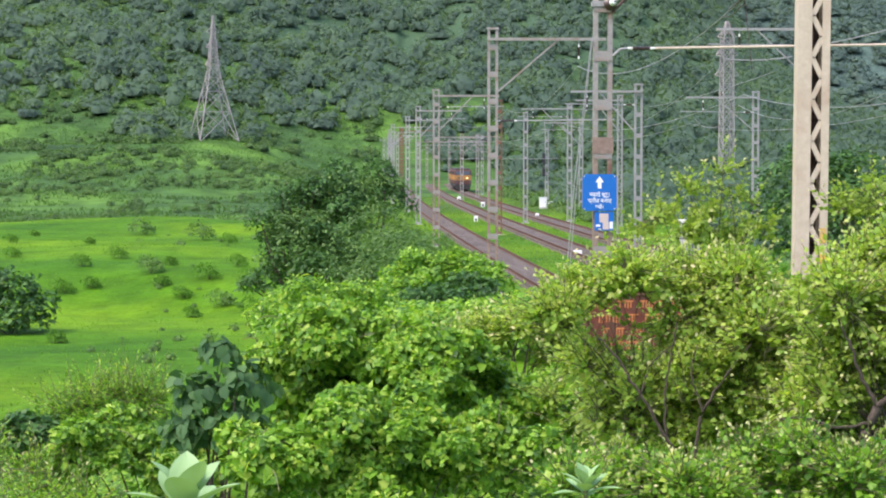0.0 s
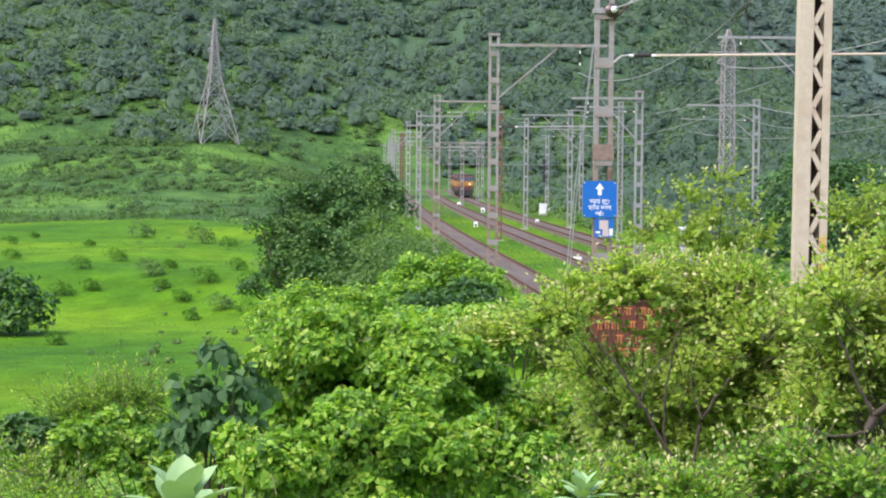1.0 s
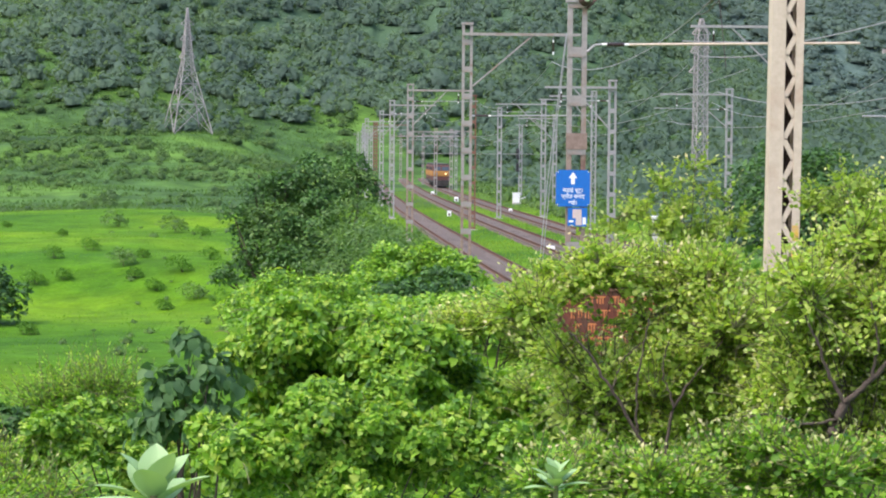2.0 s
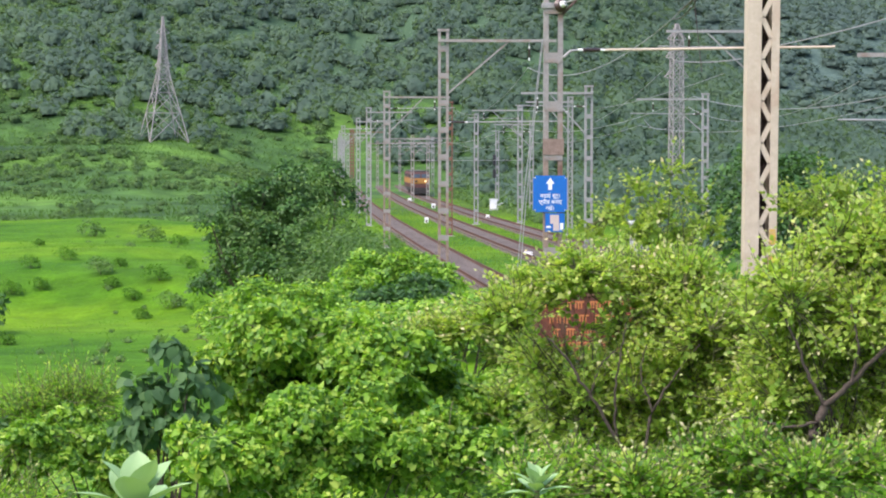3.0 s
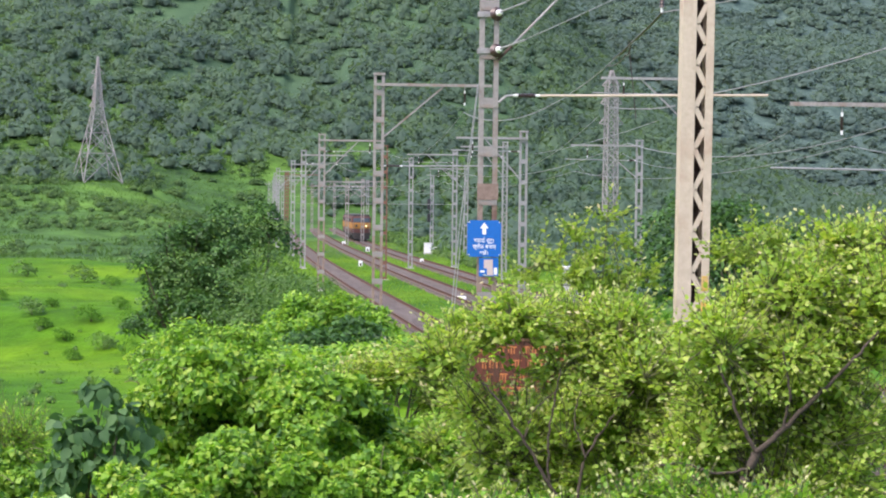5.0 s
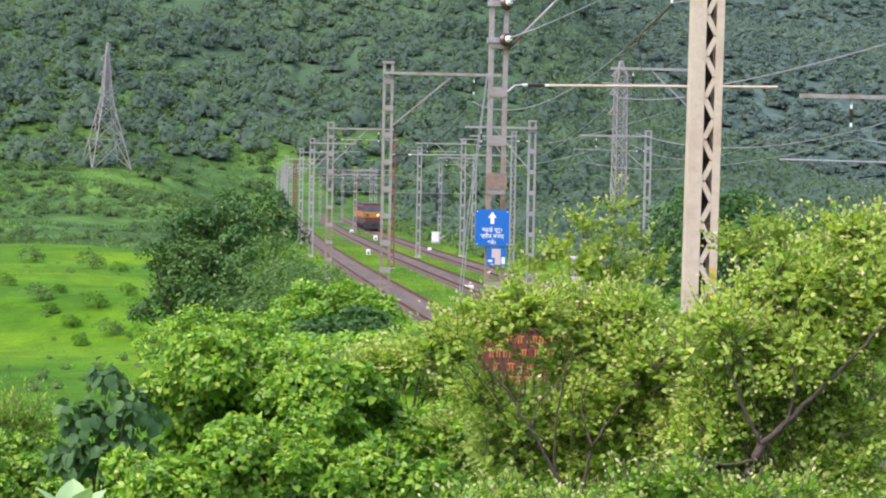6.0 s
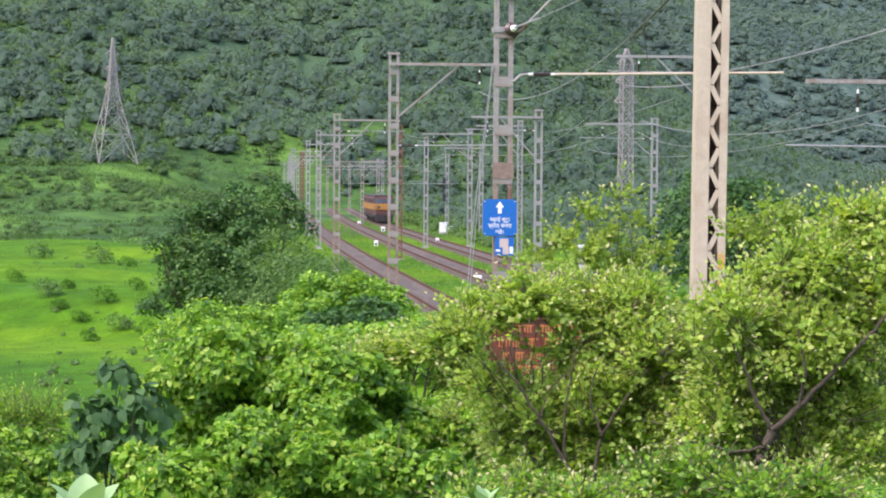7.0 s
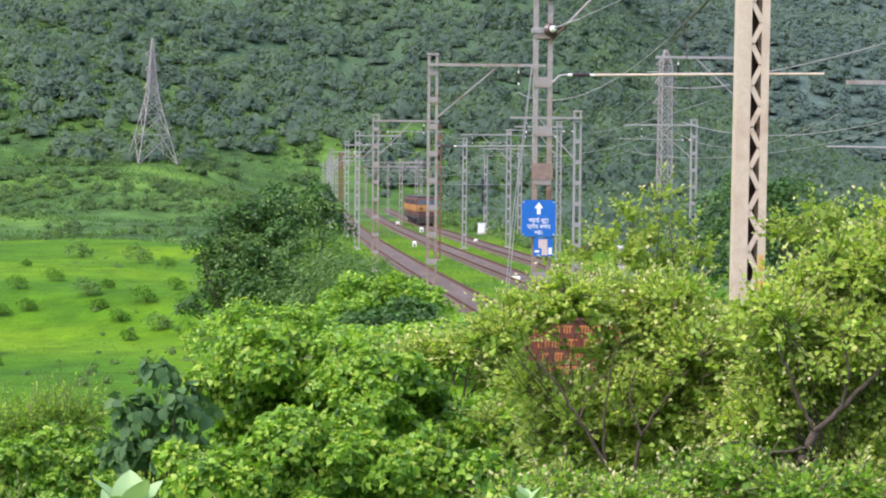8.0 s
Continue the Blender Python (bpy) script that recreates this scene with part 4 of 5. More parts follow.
def branch_shrub(name, lobes, twigs, per, leaf, mat, label, group="", base=None, limbs=9, boughs=70, limb_r=0.022, reach=0.3, ratio=0.84, rise=0.2, inner=0.3, tips=True, gap=None):
    """An open shrub: limbs fork into boughs and boughs into twigs, and leaves stand in two ranks along each twig."""
    lobes = np.array(lobes, float)
    c = lobes[:, :3].mean(0)
    if base is None:
        base = (c[0], c[1])
    base = np.array((base[0], base[1], ground_at(*base)))
    root = thing(name, pose(*base), label, "shrub", group)
    p, out = lobe_points(lobes, twigs, inner)
    if gap:
        # a thin place in the crown: centre x and z, half width and half height
        near = ((p[:, 0] - gap[0]) / gap[2]) ** 2 + ((p[:, 2] - gap[1]) / gap[3]) ** 2
        keep = (near > 1) | (RNG.uniform(size=twigs) < 0.16)
        p, out = p[keep], out[keep]
        twigs = len(p)
    p = p - base
    bough = p[RNG.choice(twigs, boughs, replace=False)] * (0.93 + 0.05 * RNG.uniform(size=(boughs, 1)))
    far = np.argsort(RNG.uniform(size=boughs))[:limbs]
    limb = bough[far] * np.array([0.72, 0.72, 0.66])
    foot = RNG.normal(size=(limbs, 3)) * np.array([limb_r * 2, limb_r * 2, 0]) - np.array([0, 0, 0.15])
    mid = (foot + limb) * 0.5 + np.array([0, 0, 0.12]) * limb[:, 2:] - limb * np.array([0.14, 0.14, 0]) + RNG.normal(size=limb.shape) * 0.035
    fade = np.linspace(1, 0.5, 7)[None]
    tagged(part("limbwork", tubes("limbwork", bent(foot, limb, mid), limb_r * fade * RNG.uniform(0.6, 1.15, (limbs, 1)), BARK, 6), BARK, root), kind="stuff")
    own = nearest(bough, limb)
    t = RNG.uniform(0.7, 1.0, (boughs, 1))
    start = (1 - t) ** 2 * foot[own] + 2 * t * (1 - t) * mid[own] + t * t * limb[own]
    mid = (start + bough) / 2 + np.array([0, 0, 0.04]) + RNG.normal(size=bough.shape) * 0.07
    tagged(part("boughwork", tubes("boughwork", bent(start, bough, mid), limb_r * 0.36 * np.linspace(1, 0.4, 7)[None] * RNG.uniform(0.7, 1.2, (boughs, 1)), BARK, 5), BARK, root), kind="stuff")
    start = bough[nearest(p, bough)]
    gap = p - start
    way = unit(unit(gap) * 0.55 + out * 0.6 + np.array([0, 0, rise]) + RNG.normal(size=p.shape) * 0.42)
    length = reach * RNG.uniform(0.45, 1.35, twigs)
    tip = p + way * length[:, None] - np.array([0, 0, 0.1]) * length[:, None]
    tagged(part("twigwork", tubes("twigwork", bent(start, tip, p, 4), np.linspace(0.0046, 0.0018, 4)[None] * np.ones((twigs, 1)), TWIG, 3), TWIG, root), kind="stuff")
    at, along, face, size = [], [], [], []
    flat = unit(np.array([0, 0, 1.0]) + out * 0.45 + RNG.normal(size=p.shape) * 0.4)
    rank = unit(np.cross(way, flat))
    for k in range(per):
        t = (k + 0.7) / per
        q = (1 - t) ** 2 * (start * 0.35 + p * 0.65) + 2 * t * (1 - t) * p + t * t * tip
        s = 1 if k % 2 else -1
        at.append(q + RNG.normal(size=q.shape) * 0.012)
        along.append(unit(rank * s * (1.0 - 0.5 * t) + way * (0.45 + 0.8 * t) + RNG.normal(size=p.shape) * 0.22 - np.array([0, 0, 0.12])))
        face.append(unit(flat + RNG.normal(size=p.shape) * 0.55))
        size.append(leaf * RNG.uniform(0.6, 1.25, twigs) * (1.12 - 0.5 * t))
    last = per - 1 if tips else per
    for part_name, rows, m, wide in (("foliage", slice(0, last), mat, ratio), ("young_foliage", slice(last, per), LEAF_YOUNG, ratio * 0.7)):
        if rows.start < rows.stop:
            q = np.concatenate(size[rows])
            v, f = leaf_arrays(np.concatenate(at[rows]), np.concatenate(along[rows]), np.concatenate(face[rows]), q, q * wide, full=False)
            part(part_name, np_mesh(part_name, v, f, m), m, root)
    return root


def creeper_mound(name, lobes, n, leaf, mat, label, group="", fill=0.15, category="thicket"):
    """Creepers draped over unseen shrubs: heart-shaped leaves shingled over the humps, sparser ones within, trailing stems."""
    lobes = np.array(lobes, float)
    c = lobes[:, :3].mean(0)
    base = np.array((c[0], c[1], ground_at(c[0], c[1])))
    root = thing(name, pose(*base), label, category, group)
    inside = int(n * fill)
    p, out = lobe_points(lobes, n, 0.86)
    p2, out2 = lobe_points(lobes, inside, 0.4)
    p, out = np.concatenate([p, p2]) - base, np.concatenate([out, out2])
    face = unit(out * 0.75 + np.array([0, -0.12, 0.5]) + RNG.normal(size=p.shape) * 0.5)
    along = unit(out * 0.3 - np.array([0, 0, 0.5]) + RNG.normal(size=p.shape) * 0.7)
    # leaves gather in drifts of large and small ones
    drift = np.sin(p[:, 0] * 9 + 2 * np.sin(p[:, 2] * 7)) * np.sin(p[:, 2] * 11 + p[:, 1] * 8)
    size = leaf * RNG.uniform(0.55, 1.3, len(p)) * (1 + 0.22 * drift)
    v, f = heart_arrays(p, along, face, size, size * RNG.uniform(0.8, 1.05, len(p)))
    part("foliage", np_mesh("foliage", v, f, mat), mat, root)
    m = 70
    a = p[RNG.choice(n, m)]
    b = a + unit(RNG.normal(size=a.shape) * np.array([1, 1, 0.5])) * leaf * 5
    tagged(part("runner_growth", tubes("runner_growth", bent(a, b, (a + b) / 2 + np.array([0, 0, leaf * 1.5])), np.full((m, 7), 0.003), TWIG, 3), TWIG, root), kind="stuff")
    ends = [l[:3] - base for l in lobes]
    tagged(part("branchwork", stems_mesh((0, 0, -0.15), ends[:10], 0.010, BARK), BARK, root), kind="stuff")
    return root


# trees and shrubs of the embankment, far to near
bush("tree", lumpy([(-3.55, 80, 3.76, 1.51, 1.51, 1.21), (-4.79, 79, 2.99, 1.67, 1.67, 1.50), (-2.17, 81, 3.91, 1.01, 1.01, 0.81), (-5.46, 78, 2.18, 1.39, 1.39, 1.39), (-4.35, 77, 1.81, 1.50, 1.50, 1.50), (-2.86, 79, 1.39, 1.32, 1.32, 1.19), (-3.88, 78, 1.02, 1.69, 1.69, 1.18), (-5.99, 78, 1.02, 1.27, 1.27, 1.01)], 46, 0.3, 0.75),
     30000, 0.17, LEAF_DARK, "dark green spreading tree overgrown with creepers beside the track", "tree", stems=14, stem_r=0.12, trunk=True)
bush("creeper", [(-3.72, 79, 4.38, 1.28, 1.28, 0.64), (-5.18, 77, 2.85, 1.12, 1.12, 0.90), (-2.14, 80, 4.48, 0.91, 0.91, 0.55), (-4.60, 76, 1.76, 1.03, 1.03, 0.82)], 2600, 0.15, LEAF_MID, "lighter creeper draped over the dark tree", "creeper", stems=4)
bush("weeds", lumpy([(-1.54, 68, 2.71, 1.14, 1.14, 0.91), (-2.25, 62, 2.13, 1.34, 1.34, 0.80), (-0.70, 66, 2.53, 0.82, 0.82, 0.66), (0.10, 64, 2.28, 0.87, 0.87, 0.52), (-1.53, 60, 2.08, 1.30, 1.30, 0.78)], 24, 0.3, 0.7), 9000, 0.15, LEAF_MID, "pale green weeds on the embankment slope", "weeds", stems=10, stem_r=0.012, ratio=0.35)
bush("shrub", [(-0.47, 45, 2.96, 0.71, 0.71, 0.64), (0.32, 45, 3.06, 0.63, 0.63, 0.54), (0.93, 44, 3.08, 0.48, 0.48, 0.38), (-0.80, 43, 2.61, 0.58, 0.58, 0.58)], 8000, 0.12, LEAF_VINE, "shrub smothered in bright green creepers", "shrub", "embankment shrubs", stems=14)
bush("shrub", [(0.58, 42, 2.91, 0.62, 0.62, 0.37), (-0.16, 41, 2.70, 0.67, 0.67, 0.40)], 3000, 0.12, LEAF_DARK, "dark shrub under creepers", "shrub", "embankment shrubs", stems=8)
bush("shrub", [(-2.06, 34, 3.19, 0.74, 0.74, 0.44), (-1.42, 34, 3.19, 0.64, 0.64, 0.39), (-2.53, 33, 2.99, 0.54, 0.54, 0.37)], 7000, 0.10, LEAF_VINE, "grey-green scrub on the slope", "shrub", "embankment shrubs", stems=10, ratio=0.5)
bush("ground_vine", [(-0.18, 27, 3.29, 0.88, 1.75, 0.39), (0.70, 27, 3.36, 0.80, 1.61, 0.40), (-1.01, 26, 3.30, 0.77, 1.55, 0.35), (1.48, 28, 3.50, 0.61, 1.21, 0.36)], 11000, 0.09, LEAF_VINE, "low bright green creepers carpeting the bank", "creeper", stems=6)
bush("shrub", [(-21.49, 104, -1.12, 1.46, 1.46, 1.17), (-20.19, 104, -1.77, 0.96, 0.96, 0.76), (-23.17, 104, -1.07, 1.69, 1.69, 1.52), (-21.00, 103, -2.12, 1.39, 1.39, 0.70), (-22.6, 103, -2.4, 1.9, 1.5, 0.8), (-20.4, 103.5, -2.6, 1.0, 1.0, 0.6)], 2600, 0.36, LEAF_DARK, "dark broad-leaved shrub at the edge of the field", "shrub", "field shrubs", stems=6)
# vine mound and its neighbours
creeper_mound("vine_thicket", lumpy([(-0.86, 14.2, 4.22, 0.25, 0.25, 0.20), (-0.57, 14.6, 4.23, 0.28, 0.28, 0.22), (-1.05, 14.4, 4.02, 0.19, 0.19, 0.16), (-0.73, 14.7, 3.93, 0.32, 0.32, 0.25), (-0.37, 14.5, 4.01, 0.27, 0.27, 0.22), (-0.23, 14.3, 4.22, 0.18, 0.18, 0.14), (-0.47, 14.6, 3.78, 0.24, 0.24, 0.19), (-0.95, 14.4, 3.80, 0.21, 0.21, 0.17)], 40, 0.12, 0.24),
     36000, 0.043, LEAF_VINE, "dense thicket of heart-leaved creepers on the bank")
creeper_mound("vine_thicket", lumpy([(-0.05, 13.9, 4.10, 0.23, 0.23, 0.19), (0.25, 14.3, 4.01, 0.22, 0.22, 0.18), (0.04, 14.1, 3.82, 0.27, 0.27, 0.21), (0.35, 14.4, 3.73, 0.24, 0.24, 0.19), (0.62, 14.2, 3.83, 0.19, 0.19, 0.15), (0.82, 14.0, 3.76, 0.18, 0.18, 0.15), (-0.25, 14.3, 3.72, 0.23, 0.23, 0.19)], 36, 0.12, 0.24),
     31000, 0.043, LEAF_VINE, "creeper-covered slope beside the lime shrubs")
creeper_mound("vine_thicket", lumpy([(-0.57, 11.6, 4.09, 0.19, 0.19, 0.15), (-0.30, 11.9, 4.04, 0.20, 0.20, 0.16), (0.05, 11.7, 3.95, 0.20, 0.20, 0.16), (0.31, 12.0, 3.88, 0.17, 0.17, 0.13), (0.56, 11.8, 3.95, 0.16, 0.16, 0.13), (-0.70, 11.6, 3.95, 0.16, 0.16, 0.13), (-0.50, 11.9, 3.86, 0.21, 0.21, 0.17), (-0.27, 11.7, 3.96, 0.18, 0.18, 0.15), (-0.08, 12.0, 3.76, 0.23, 0.23, 0.18), (0.20, 11.8, 3.79, 0.19, 0.19, 0.15), (-0.83, 11.6, 3.75, 0.19, 0.19, 0.15), (0.39, 11.9, 3.80, 0.16, 0.16, 0.13), (-1.00, 11.8, 3.96, 0.13, 0.13, 0.10), (-0.45, 11.6, 3.73, 0.22, 0.22, 0.18)], 40, 0.1, 0.2),
     34000, 0.039, LEAF_VINE, "lower skirt of the creeper thicket")
branch_shrub("shrub", [(0.07, 15.8, 4.13, 0.17, 0.17, 0.14), (0.33, 16.1, 4.20, 0.18, 0.18, 0.15), (0.58, 15.9, 4.27, 0.17, 0.17, 0.14), (0.84, 16.2, 4.21, 0.16, 0.16, 0.13), (-0.13, 16.0, 4.13, 0.12, 0.12, 0.10), (0.92, 15.8, 4.42, 0.13, 0.13, 0.10), (0.88, 16.1, 4.05, 0.15, 0.15, 0.12)], 650, 10, 0.054, LEAF_LIME, "bright shoots rising out of the creeper thicket", "bank shrubs", reach=0.17, boughs=40)
bush("broadleaf_sapling", [(-1.40, 13, 4.40, 0.13, 0.13, 0.13), (-1.53, 13, 4.13, 0.17, 0.17, 0.17), (-1.24, 13, 4.17, 0.19, 0.19, 0.19), (-1.37, 13, 3.92, 0.28, 0.28, 0.20), (-1.64, 13, 3.85, 0.16, 0.16, 0.18)], 540, 0.088, LEAF_TEAK, "young sapling with large drooping bluish-green leaves", "sapling", stems=10, stem_r=0.011, ratio=0.8, droop=1.3, inner=0.2)
# low growth hiding the soil under the shrubs
def undergrowth(n, x0, x1, y0, y1, leaf, mat, label):
    root = thing("undergrowth", pose((x0 + x1) / 2, y0, ground_at((x0 + x1) / 2, y0)), label, "undergrowth", "", "stuff")
    x, y = RNG.uniform(x0, x1, n), RNG.uniform(y0, y1, n)
    h = (0.22 + 0.16 * fbm(x, y, 1.1, 3, 81)) * RNG.uniform(0.3, 1.25, n)
    p = np.stack([x, y, land(x, y) + h], -1) - np.array(root.matrix_basis.translation)
    face = unit(np.array([0, -0.25, 1.0]) + RNG.normal(size=p.shape) * 0.5)
    along = unit(RNG.normal(size=p.shape) * np.array([1, 1, 0.4]))
    size = leaf * RNG.uniform(0.5, 1.3, n)
    v, f = heart_arrays(p, along, face, size, size * 0.8)
    part("foliage", np_mesh("foliage", v, f, mat), mat, root)


undergrowth(26000, -5.0, 4.6, 8.5, 20.0, 0.06, LEAF_VINE, "low creepers and seedlings covering the bank")
# small shrubs at the near foot of the bank
branch_shrub("shrub", [(-3.21, 20, 3.16, 0.36, 0.36, 0.24), (-2.90, 20, 3.20, 0.28, 0.28, 0.22), (-3.54, 20, 3.10, 0.25, 0.25, 0.18)], 420, 14, 0.065, LEAF_VINE, "olive feathery shrub on the bank", "bank shrubs", ratio=0.42, reach=0.36, rise=0.5, tips=False)
bush("shrub", [(-3.77, 19, 3.10, 0.28, 0.28, 0.17), (-3.98, 19, 3.00, 0.26, 0.26, 0.15)], 2600, 0.07, LEAF_DARK, "dark grey-green shrub at the foot of the bank", "shrub", "bank shrubs", stems=6)
creeper_mound("creeper", lumpy([(-2.44, 14.2, 3.59, 0.19, 0.19, 0.12), (-2.22, 14.6, 3.60, 0.20, 0.20, 0.12), (-1.94, 14.4, 3.49, 0.23, 0.23, 0.14), (-1.72, 14.7, 3.55, 0.21, 0.21, 0.12), (-1.48, 14.5, 3.40, 0.22, 0.22, 0.13), (-2.64, 14.3, 3.41, 0.19, 0.19, 0.12), (-1.40, 14.6, 3.68, 0.14, 0.14, 0.09), (-1.77, 14.4, 3.35, 0.23, 0.23, 0.14)], 20, 0.08, 0.18), 20000, 0.04, LEAF_VINE, "low leafy shrubs and creepers on the bank", "bank shrubs", category="creeper")
branch_shrub("weeds", [(-3.0, 14, 3.45, 0.42, 0.42, 0.22), (-2.5, 13, 3.38, 0.4, 0.4, 0.2), (-3.67, 15, 3.30, 0.5, 0.5, 0.3)], 360, 13, 0.052, LEAF_VINE, "yellowish weeds in seed", "bank shrubs", ratio=0.42, rise=0.5, reach=0.24, limb_r=0.008)
SWAY = []
# open lime-green shrubs, with duller foliage deep inside
SWAY.append(branch_shrub("shrub", [(0.67, 12.2, 4.68, 0.17, 0.17, 0.13), (0.87, 12.6, 4.73, 0.22, 0.22, 0.17), (1.12, 12.4, 4.84, 0.23, 0.23, 0.19), (1.48, 12.7, 4.79, 0.29, 0.29, 0.23), (1.74, 12.5, 4.80, 0.27, 0.27, 0.22), (1.88, 12.3, 4.55, 0.33, 0.33, 0.27), (1.21, 12.6, 4.21, 0.31, 0.31, 0.25), (1.63, 12.4, 4.27, 0.35, 0.35, 0.28), (0.88, 12.7, 4.34, 0.17, 0.17, 0.14), (1.41, 12.5, 4.49, 0.27, 0.27, 0.22), (2.06, 12.3, 4.41, 0.27, 0.27, 0.21), (1.15, 12.6, 3.95, 0.26, 0.26, 0.21), (1.54, 12.5, 3.94, 0.27, 0.27, 0.22), (1.88, 12.3, 4.07, 0.29, 0.29, 0.23)],
           2900, 12, 0.049, LEAF_LIME, "airy lime-green shrub with pale young shoots", "lime shrubs", base=(1.5, 12.4), limbs=8, boughs=110, limb_r=0.010, reach=0.17, inner=0.0, gap=(1.17, 4.6, 0.34, 0.22)))
SWAY.append(branch_shrub("shrub", [(2.14, 11.3, 4.81, 0.23, 0.23, 0.21), (2.42, 11.7, 4.92, 0.25, 0.25, 0.23), (2.62, 11.5, 5.08, 0.25, 0.25, 0.22), (3.01, 11.8, 5.26, 0.29, 0.29, 0.26), (2.24, 11.6, 4.48, 0.31, 0.31, 0.28), (2.58, 11.4, 4.65, 0.34, 0.34, 0.31), (3.03, 11.7, 4.79, 0.38, 0.38, 0.34), (2.10, 11.5, 4.24, 0.25, 0.25, 0.22), (2.51, 11.8, 4.20, 0.32, 0.32, 0.29), (2.88, 11.6, 4.29, 0.35, 0.35, 0.31), (3.14, 11.4, 4.99, 0.31, 0.31, 0.28), (2.12, 11.7, 3.96, 0.21, 0.21, 0.19), (2.43, 11.6, 3.98, 0.25, 0.25, 0.23), (2.78, 11.4, 4.01, 0.28, 0.28, 0.25)],
           2900, 12, 0.048, LEAF_LIME, "spreading lime-green shrub with a dark leaning trunk", "lime shrubs", base=(2.25, 11.5), limbs=8, boughs=120, limb_r=0.011, reach=0.17, inner=0.0))
SWAY.append(branch_shrub("shrub", [(0.71, 9.6, 4.03, 0.12, 0.12, 0.10), (1.00, 9.9, 4.01, 0.12, 0.12, 0.10), (1.30, 9.7, 4.01, 0.13, 0.13, 0.10), (1.66, 10.0, 4.02, 0.13, 0.13, 0.11), (1.84, 9.8, 4.02, 0.13, 0.13, 0.11), (0.56, 9.6, 4.09, 0.10, 0.10, 0.08), (0.83, 9.9, 4.07, 0.12, 0.12, 0.10), (1.13, 9.7, 4.06, 0.12, 0.12, 0.10), (1.49, 10.0, 4.10, 0.13, 0.13, 0.10), (1.72, 9.8, 4.19, 0.11, 0.11, 0.09), (1.92, 9.6, 4.12, 0.13, 0.13, 0.10), (2.22, 9.9, 4.07, 0.16, 0.16, 0.13)],
           900, 10, 0.046, LEAF_VINE, "low lime-green shoots at the foot of the shrubs", "lime shrubs", reach=0.17, boughs=40, limb_r=0.008))
SWAY.append(branch_shrub("shrub", [(1.08, 13.6, 3.93, 0.22, 0.22, 0.18), (1.48, 13.9, 3.81, 0.26, 0.26, 0.21), (1.87, 13.7, 3.80, 0.30, 0.30, 0.24), (2.33, 14.0, 3.87, 0.34, 0.34, 0.27), (2.71, 13.8, 3.82, 0.34, 0.34, 0.27), (3.07, 13.6, 3.85, 0.37, 0.37, 0.29), (0.81, 13.9, 3.99, 0.13, 0.13, 0.10), (2.28, 13.7, 4.35, 0.33, 0.33, 0.27), (2.83, 14.0, 4.55, 0.34, 0.34, 0.27), (3.24, 13.8, 4.41, 0.41, 0.41, 0.33), (1.90, 13.6, 4.43, 0.22, 0.22, 0.18), (3.57, 13.9, 4.03, 0.38, 0.38, 0.30)],
           2100, 11, 0.05, LEAF_OLIVE, "dull olive-green undergrowth below the lime shrubs", "lime shrubs", boughs=120, limbs=9, limb_r=0.008, reach=0.2, inner=0.0, tips=False, gap=(1.3, 4.5, 0.38, 0.24)))


def bough(root, points, r0, r1):
    """One dark bough in the outer part of a shrub's crown, bent at each joint."""
    pts = np.array(points) - np.array(root.matrix_basis.translation)
    t = np.linspace(0, len(pts) - 1, 5 * len(pts))
    fine = np.stack([np.interp(t, np.arange(len(pts)), pts[:, k]) for k in range(3)], -1)
    fine[1:-1] = (fine[:-2] + 2 * fine[1:-1] + fine[2:]) / 4
    fine += RNG.normal(size=fine.shape) * 0.004
    part("bough", tube_mesh("bough", fine, np.linspace(r0, r1, len(fine)), BARK, 6), BARK, root, "dark brown bough")


bough(SWAY[0], [(1.47, 12.05, 3.59), (1.44, 12.05, 3.75), (1.29, 12.05, 4.00), (1.14, 12.05, 4.24), (1.02, 12.05, 4.44), (0.90, 12.05, 4.57)], 0.016, 0.006)
bough(SWAY[0], [(1.47, 12.05, 3.65), (1.46, 12.05, 3.92), (1.50, 12.05, 4.14), (1.65, 12.05, 4.37), (1.78, 12.05, 4.53)], 0.014, 0.005)
bough(SWAY[0], [(1.30, 12.10, 3.99), (1.29, 12.10, 4.24), (1.32, 12.10, 4.46), (1.37, 12.10, 4.69)], 0.009, 0.004)
bough(SWAY[0], [(1.14, 12.00, 4.25), (1.19, 12.00, 4.41), (1.29, 12.00, 4.51)], 0.006, 0.003)
bough(SWAY[0], [(1.50, 12.00, 4.15), (1.43, 12.00, 4.34), (1.46, 12.00, 4.54)], 0.008, 0.003)
bough(SWAY[1], [(2.12, 11.10, 3.75), (2.16, 11.10, 3.90), (2.24, 11.10, 4.11), (2.31, 11.10, 4.29)], 0.036, 0.026)
bough(SWAY[1], [(2.31, 11.10, 4.29), (2.45, 11.10, 4.41), (2.63, 11.10, 4.59), (2.81, 11.10, 4.77), (2.96, 11.10, 4.95)], 0.018, 0.007)
bough(SWAY[1], [(2.31, 11.10, 4.29), (2.21, 11.10, 4.47), (2.15, 11.10, 4.65), (2.06, 11.10, 4.83)], 0.013, 0.005)
bough(SWAY[1], [(2.27, 11.10, 4.20), (2.09, 11.10, 4.17), (1.91, 11.10, 4.23), (1.76, 11.10, 4.21)], 0.009, 0.004)
bough(SWAY[1], [(2.45, 11.10, 4.41), (2.49, 11.10, 4.62), (2.45, 11.10, 4.83)], 0.01, 0.004)
bough(SWAY[1], [(2.13, 11.00, 3.88), (2.04, 11.00, 4.06), (1.95, 11.00, 4.18)], 0.016, 0.008)
